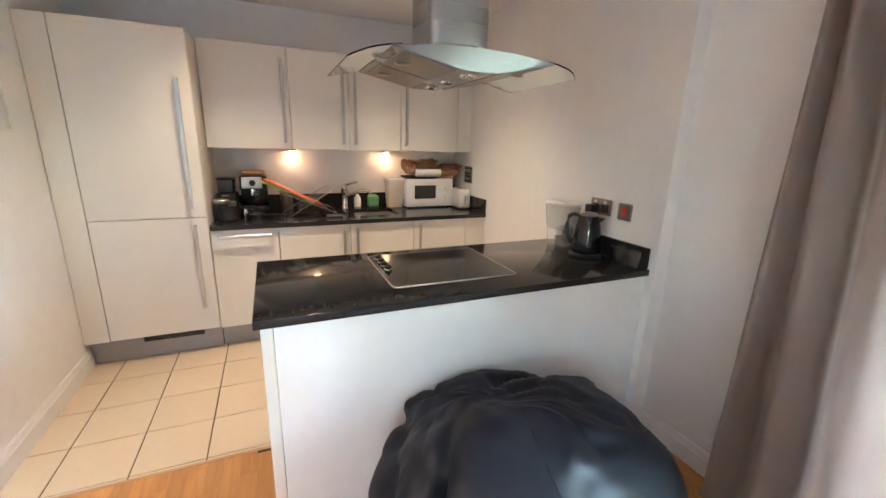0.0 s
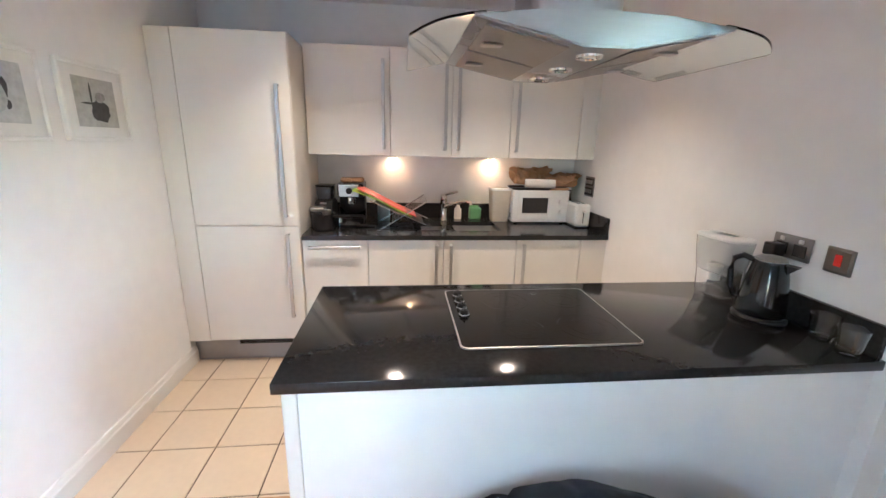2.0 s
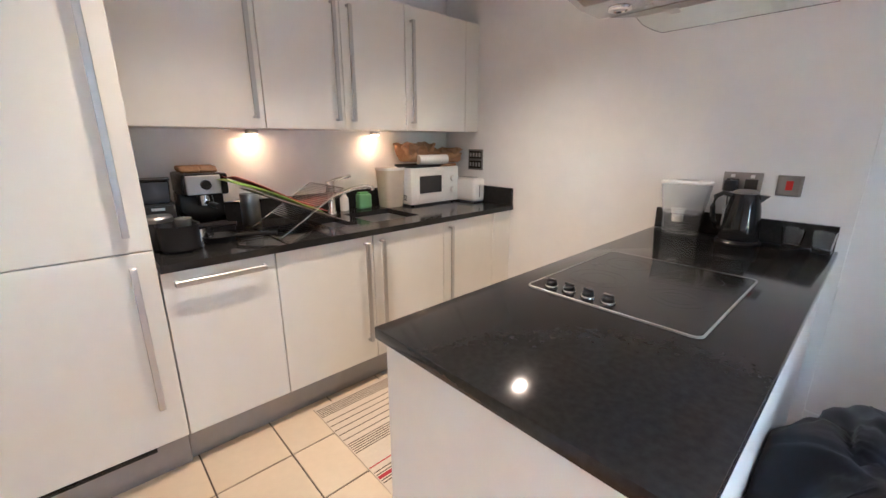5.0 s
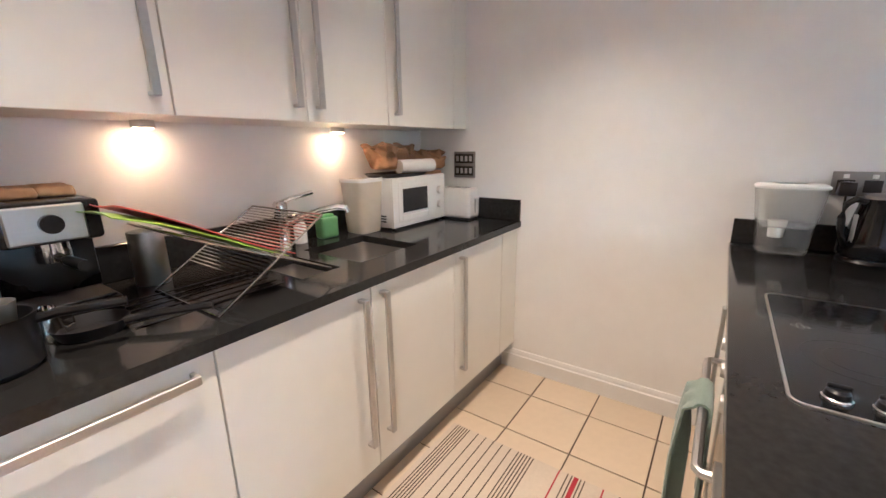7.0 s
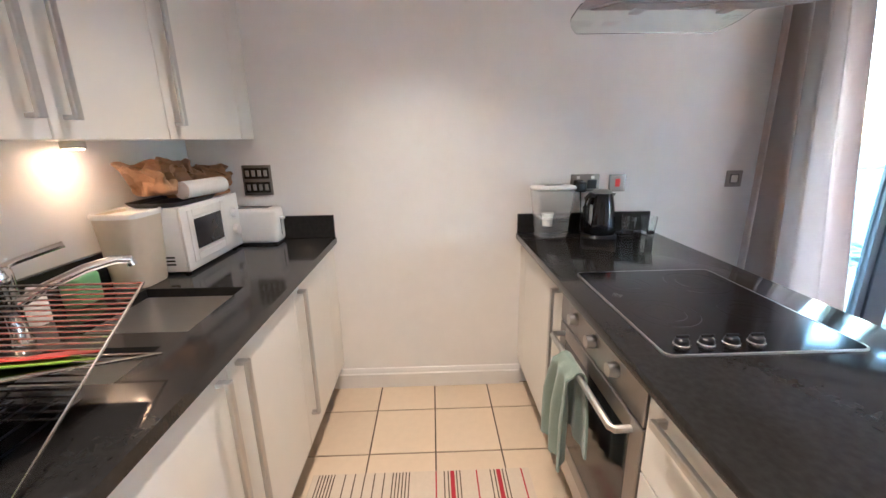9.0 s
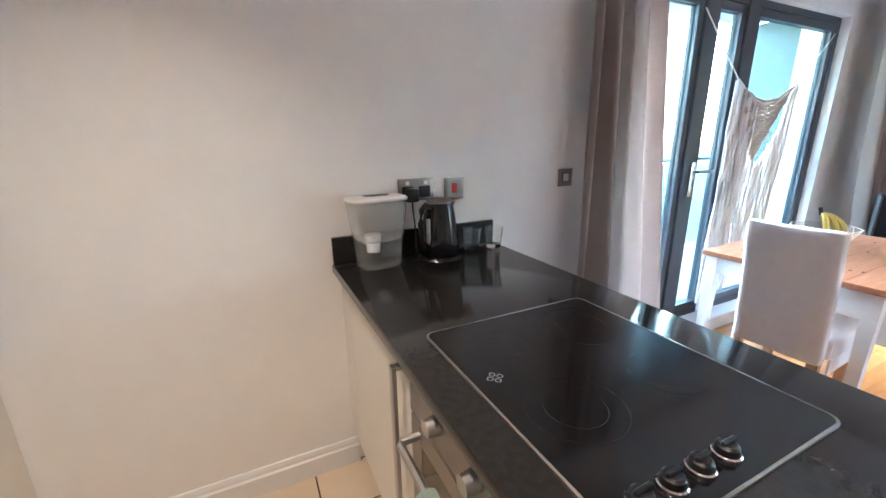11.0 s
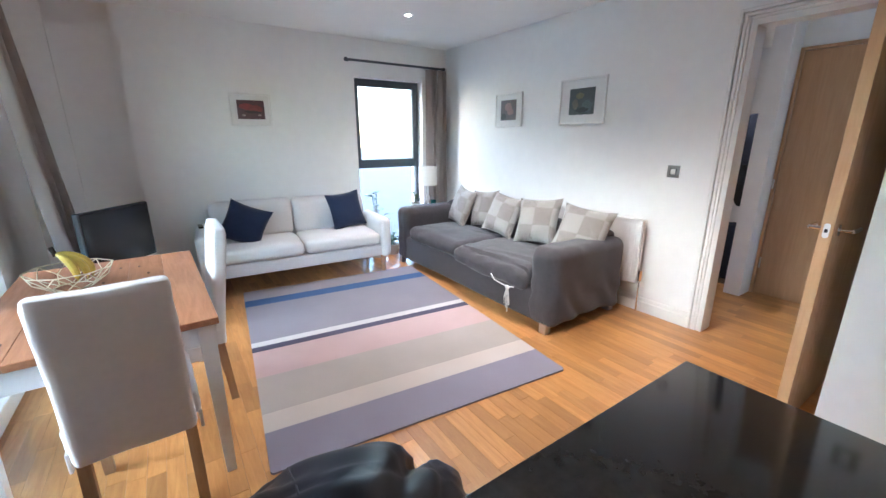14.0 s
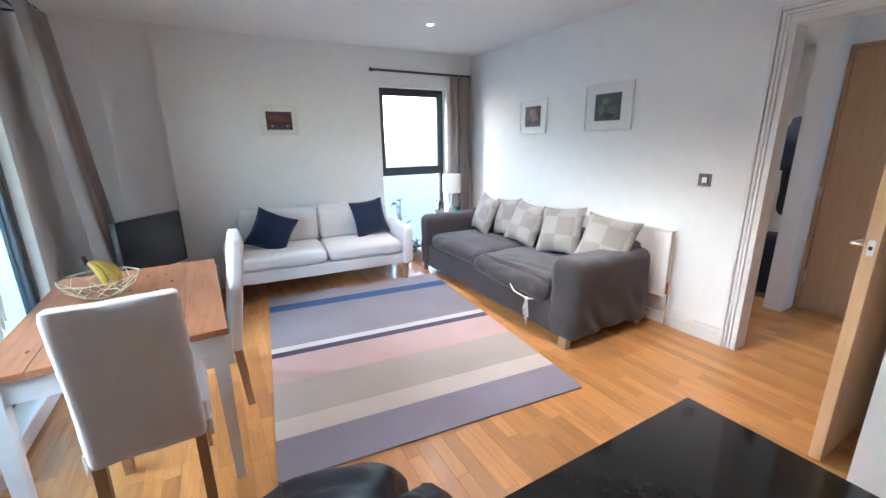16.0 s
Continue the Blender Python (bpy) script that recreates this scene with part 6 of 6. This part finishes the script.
pot_plant((-0.08, -1.88, 0), 0.10, 0.20, 12, 0.20, 0.80, "leggy green plant in a pot by the tall window", 3)
pot_plant((-0.28, -1.90, 0), 0.08, 0.13, 14, 0.12, 0.26, "small bushy plant on the floor by the window", 5)
pot_plant((-0.55, -1.78, 0.599), 0.055, 0.05, 9, 0.09, 0.15, "small succulent on the glass table", 8)
tc_ = thing("tea_light_holder", (-0.83, -1.80, 0.599), "small teal glass candle holder", "candle holder")
part("glass", lathe(B(), [(0, 0), (0.03, 0), (0.036, 0.05), (0.033, 0.05), (0.028, 0.006), (0, 0.005)]), mat("teal_glass", (0.03, 0.16, 0.16), 0.15), tc_)

# fruit bowl on the dining table
fb = thing("fruit_bowl", (2.39, 0.05, 0.74), "open white wire bowl on the table", "bowl")
WIREW = mat("cream_wire", (0.72, 0.68, 0.52), 0.4, var=0.05)
nb = 9
pts = [[Vector((r * math.cos(2 * math.pi * (k + o) / nb), r * math.sin(2 * math.pi * (k + o) / nb), z)) for k in range(nb)] for r, z, o in ((0.075, 0.004, 0), (0.135, 0.045, 0.5), (0.165, 0.092, 0))]
part("base_ring", tube(B(), pts[0], 0.0028, 6, True), WIREW, fb)
part("rim", tube(B(), pts[2], 0.0028, 6, True), WIREW, fb)
for k in range(nb):
    part("wire", tube(B(), [pts[0][k], pts[1][k], pts[2][(k + 1) % nb]], 0.0025, 6), WIREW, fb)
    part("wire", tube(B(), [pts[0][(k + 1) % nb], pts[1][k], pts[2][k]], 0.0025, 6), WIREW, fb)
BAN = mat("banana_skin", (0.62, 0.44, 0.06), 0.5, var=0.12, scale=20)
bn_ = thing("bananas", (2.43, 0.02, 0.757), "bunch of ripe yellow bananas in the wire bowl", "fruit")
for k in range(5):
    a = 2.2 + k * 0.42
    line = []
    for q in range(9):
        t = q / 8
        r_ = 0.012 + 0.105 * math.sin(t * 1.75)
        line.append(Vector((r_ * math.cos(a), r_ * math.sin(a) * 0.8, 0.145 - 0.125 * t ** 1.5)))
    bm = tube(B(), line, 0.0165, 8)
    for v in bm.verts:
        n_ = min(range(9), key=lambda i_: (line[i_] - v.co).length)
        v.co = line[n_] + (v.co - line[n_]) * (0.45, 0.75, 0.95, 1.05, 1.08, 1.05, 0.95, 0.75, 0.35)[n_]
    part("banana", bm, BAN, bn_)
part("stalk", tube(B(), [(0, 0, 0.135), (0.004, 0, 0.155), (0.012, -0.004, 0.178)], 0.010, 8), SOIL, bn_)

# macrame hanging across the balcony door
mc = thing("macrame_hanging", (XB + 0.02, 0.22, 0), "cream knotted macrame hanging across the balcony door", "wall hanging")
part("cord", tube(B(), [(0.01, 0.44, 2.05), (0, 0.03, 1.69)], 0.004, 6), CORD, mc)
part("cord", tube(B(), [(0.01, -1.06, 2.05), (0, -0.66, 1.69)], 0.004, 6), CORD, mc)


def top_line(f):
    return Vector((0, 0.03 - 0.69 * f, 1.69 - 0.13 * math.sin(math.pi * f)))


part("top_band", tube(B(), [top_line(k / 16) for k in range(17)], 0.009, 8), CORD, mc)
KNOTC = mat("taupe_cord", (0.42, 0.34, 0.27), 0.9, var=0.1, scale=60, bump=0.5, bscale=300)
for r in range(30):
    g = r / 30
    z = 1.575 - r * 0.0128
    half = 0.31 * (1 - g * 0.94)
    yc = -0.31 + 0.05 * g
    line = [Vector((0.006 * math.sin(k * 1.7 + r), yc + half * (1 - 2 * k / 14), z + 0.10 * abs(1 - 2 * k / 14) ** 2 * (1 - g) + 0.004 * ((k + r) % 2))) for k in range(15)]
    part("knotted_cord", tube(B(), line, 0.0062, 6), KNOTC, mc)
rng = random.Random(4)
for k in range(84):
    f = k / 83
    side_l = f < 0.36
    p = top_line(f)
    zt = p.z - (0.0 if side_l or f > 0.85 else 0.42 * (1 - abs(f - 0.5) * 1.6))
    zb = 0.16 + 0.5 * max(0, f - 0.12) + rng.uniform(-0.05, 0.05)
    y = p.y + (0.04 * (0.3 - f))
    yb = y * 0.9 + 0.04 + rng.uniform(-0.03, 0.03)
    line = [(0.006 * math.sin(k * 2.3 + q), y + (yb - y) * q / 5 + 0.012 * math.sin(q * 1.3 + k), zt + (zb - zt) * q / 5) for q in range(6)]
    part("strand", tube(B(), line, rng.uniform(0.005, 0.010), 5), CORD, mc)

# balcony plants
for k, (x, y, s) in enumerate(((3.75, 0.75, 1), (3.8, 0.45, 2), (3.72, 0.10, 3), (3.85, -0.5, 4), (3.9, 0.98, 5))):
    pot_plant((x, y, -0.02), 0.12, 0.20, 22, 0.24, 0.50, "bushy green potted plant on the balcony", 20 + s)

# ---- kitchen mat ----
km = thing("kitchen_mat", (1.68, 3.355, 0.0), "cream cotton kitchen mat with brown and red stripes", "rug")
part("weave", bx(-0.46, 0.46, -0.46, 0.475, 0.0005, 0.007, 0.002), mat("cream_cotton", (0.62, 0.53, 0.42), 0.95, var=0.06, scale=20, bump=0.4, bscale=300), km)
BRN = mat("brown_stripe", (0.10, 0.07, 0.05), 0.95, var=0.1, bump=0.3)
REDS = mat("red_stripe", (0.40, 0.03, 0.04), 0.95, var=0.1, bump=0.3)
lines = [(0.028 + k * 0.013, 0.005, BRN) for k in range(6)] + [(0.14 + k * 0.042, 0.005, BRN) for k in range(5)] + [(0.345 + k * 0.014, 0.005, BRN) for k in range(6)]
for c0 in (0.60, 0.80):
    lines += [(c0 - 0.035, 0.005, BRN), (c0 - 0.018, 0.005, BRN), (c0, 0.018, REDS), (c0 + 0.018, 0.005, BRN), (c0 + 0.033, 0.005, BRN)]
lines += [(0.53, 0.006, REDS), (0.705, 0.006, REDS), (0.90, 0.006, REDS)]
for f, w, m in lines:
    y = 0.475 - f
    part("stripe", bx(-0.455, 0.455, y - w / 2, y + w / 2, 0.0068, 0.0078), m, km)

# ---- hall ----
hdr = thing("door_3", (HX, 1.195, 0), "closed oak veneered hall door", "door", kind="structure")
part("leaf", bx(0.002, 0.03, 0.03, 0.79, 0.008, 2.085, 0.001), OAKDOOR, hdr)
part("door_frame", frame_ring(B(), 0, 0.002, 0.045, 0.0, 0.82, 0.0, 2.115, 0.026, False), OAKDOOR, hdr)
part("hinge", rod(B(), (0.034, 0.034, 0.25), (0.034, 0.034, 0.35), 0.007), STEEL, hdr)
part("strike", bx(0.0455, 0.048, 0.004, 0.018, 0.98, 1.06), CHROME, hdr)
COATM = (mat("burgundy_wool", (0.06, 0.012, 0.02), 0.95, var=0.2, bump=0.4), mat("charcoal_cloth", (0.02, 0.02, 0.024), 0.9, var=0.2, bump=0.4), mat("dark_blue_cloth", (0.015, 0.022, 0.045), 0.9, var=0.2, bump=0.4))
rail = thing("coat_hooks", (-2.86, 1.06, 1.62), "row of coat hooks on the hall wall", "coat hooks")
part("board", bx(-0.18, 0.22, -0.018, -0.001, -0.03, 0.03, 0.003), TABLEWHITE, rail)
for k in range(3):
    part("hook", tube(B(), [(-0.13 + k * 0.14, -0.018, 0.0), (-0.13 + k * 0.14, -0.06, -0.01), (-0.13 + k * 0.14, -0.07, 0.02)], 0.006), CHROME, rail)
for k, (x, z0, z1, w) in enumerate(((-2.98, 1.05, 1.63, 0.22), (-2.85, 0.75, 1.60, 0.20), (-2.73, 1.15, 1.63, 0.2))):
    ct = thing("coat", (x, 0.92, z0), "dark coat hanging from a hall hook", "coat")
    bm = softbox(B(), -w / 2, w / 2, -0.10, 0.08, 0, z1 - z0, 0.06, 12, 0.03, 5, seed=k)
    for v in bm.verts:
        f = max(0.0, v.co.z) / (z1 - z0)
        v.co.x *= 1.15 - 0.75 * max(0, f - 0.6) / 0.4
        v.co.y += 0.015 * math.sin(v.co.x * 60)
    part("cloth", bm, COATM[k], ct, sharp=80)
hb_ = thing("holdall", (-2.78, 0.84, 0), "dark bag standing on the hall floor", "bag")
part("bag", softbox(B(), -0.17, 0.13, -0.12, 0.14, 0, 0.55, 0.08, 10, 0.03, 5), COATM[2], hb_)

# ---- floor pieces, last ----
tile_me = {}
xs = [XL] + [0.091 + 0.309 * k for k in range(9)] + [XR]
ys = [2.66, 2.685, 2.993, 3.300, 3.607, 3.91]
par = bpy.data.objects["floor_kitchen"]
gap = 0.0034
for i in range(len(xs) - 1):
    for j in range(len(ys) - 1):
        w, d = xs[i + 1] - xs[i], ys[j + 1] - ys[j]
        if w < 0.02:
            continue
        key = (round(w, 3), round(d, 3))
        if key not in tile_me:
            tile_me[key] = mesh_of(bx(gap, w - gap, gap, d - gap, -0.006, 0.0, 0.0012), "tile", TILE)
        t = new("tile", tile_me[key])
        t.parent = par
        t.location = (xs[i], ys[j], 0)
strip = structure("trim_threshold", bx(XL, 1.02, 2.652, 2.668, -0.005, 0.002, 0.001), OAKDOOR, "slim oak threshold strip between wood and tile", "trim")

# oak strips along y
par = bpy.data.objects["floor"]
SW = 0.0715
rng = random.Random(12)
plank_me = {}
rest = B()
count = 0
nx = int((XB + 0.02 - (HX)) / SW) + 1
for i in range(nx):
    x = HX + i * SW
    y = YF - 0.45 + rng.uniform(0, 0.3) - 0.3
    while y < 2.655:
        L = rng.choice((0.30, 0.36, 0.42, 0.48, 0.54))
        y0, y1 = max(y, YF - 0.45), min(y + L, 2.652)
        y += L
        if y1 - y0 < 0.03:
            continue
        if x < XD - 0.2 and (y1 < 0.3 or y0 > 2.9):
            continue
        near = -0.3 < x < 2.4 and 0.45 < (y0 + y1) / 2 < 2.66 or -1.1 < x < 0.1 and 0.6 < (y0 + y1) / 2
        if near and count < 300:
            key = round(y1 - y0, 3)
            if key not in plank_me:
                plank_me[key] = mesh_of(bx(0.0003, SW - 0.0003, 0.0003, key - 0.0003, -0.012, 0.0, 0.0007), "plank", OAKFLOOR)
            t = new("plank", plank_me[key])
            t.parent = par
            t.location = (x, y0, 0)
            count += 1
        else:
            a, b, c, d = x + 0.0003, x + SW - 0.0003, y0 + 0.0003, y1 - 0.0003
            vs = [rest.verts.new(p) for p in ((a, c, -0.012), (b, c, -0.012), (b, d, -0.012), (a, d, -0.012), (a, c, 0), (b, c, 0), (b, d, 0), (a, d, 0))]
            for q in ((3, 2, 1, 0), (4, 5, 6, 7), (0, 1, 5, 4), (1, 2, 6, 5), (2, 3, 7, 6), (3, 0, 4, 7)):
                rest.faces.new([vs[k] for k in q])
me = bpy.data.meshes.new("planks")
rest.to_mesh(me)
rest.free()
me.materials.append(OAKFLOOR)
ob = new("planks", me)
ob.parent = par
tagged(ob, kind="stuff")
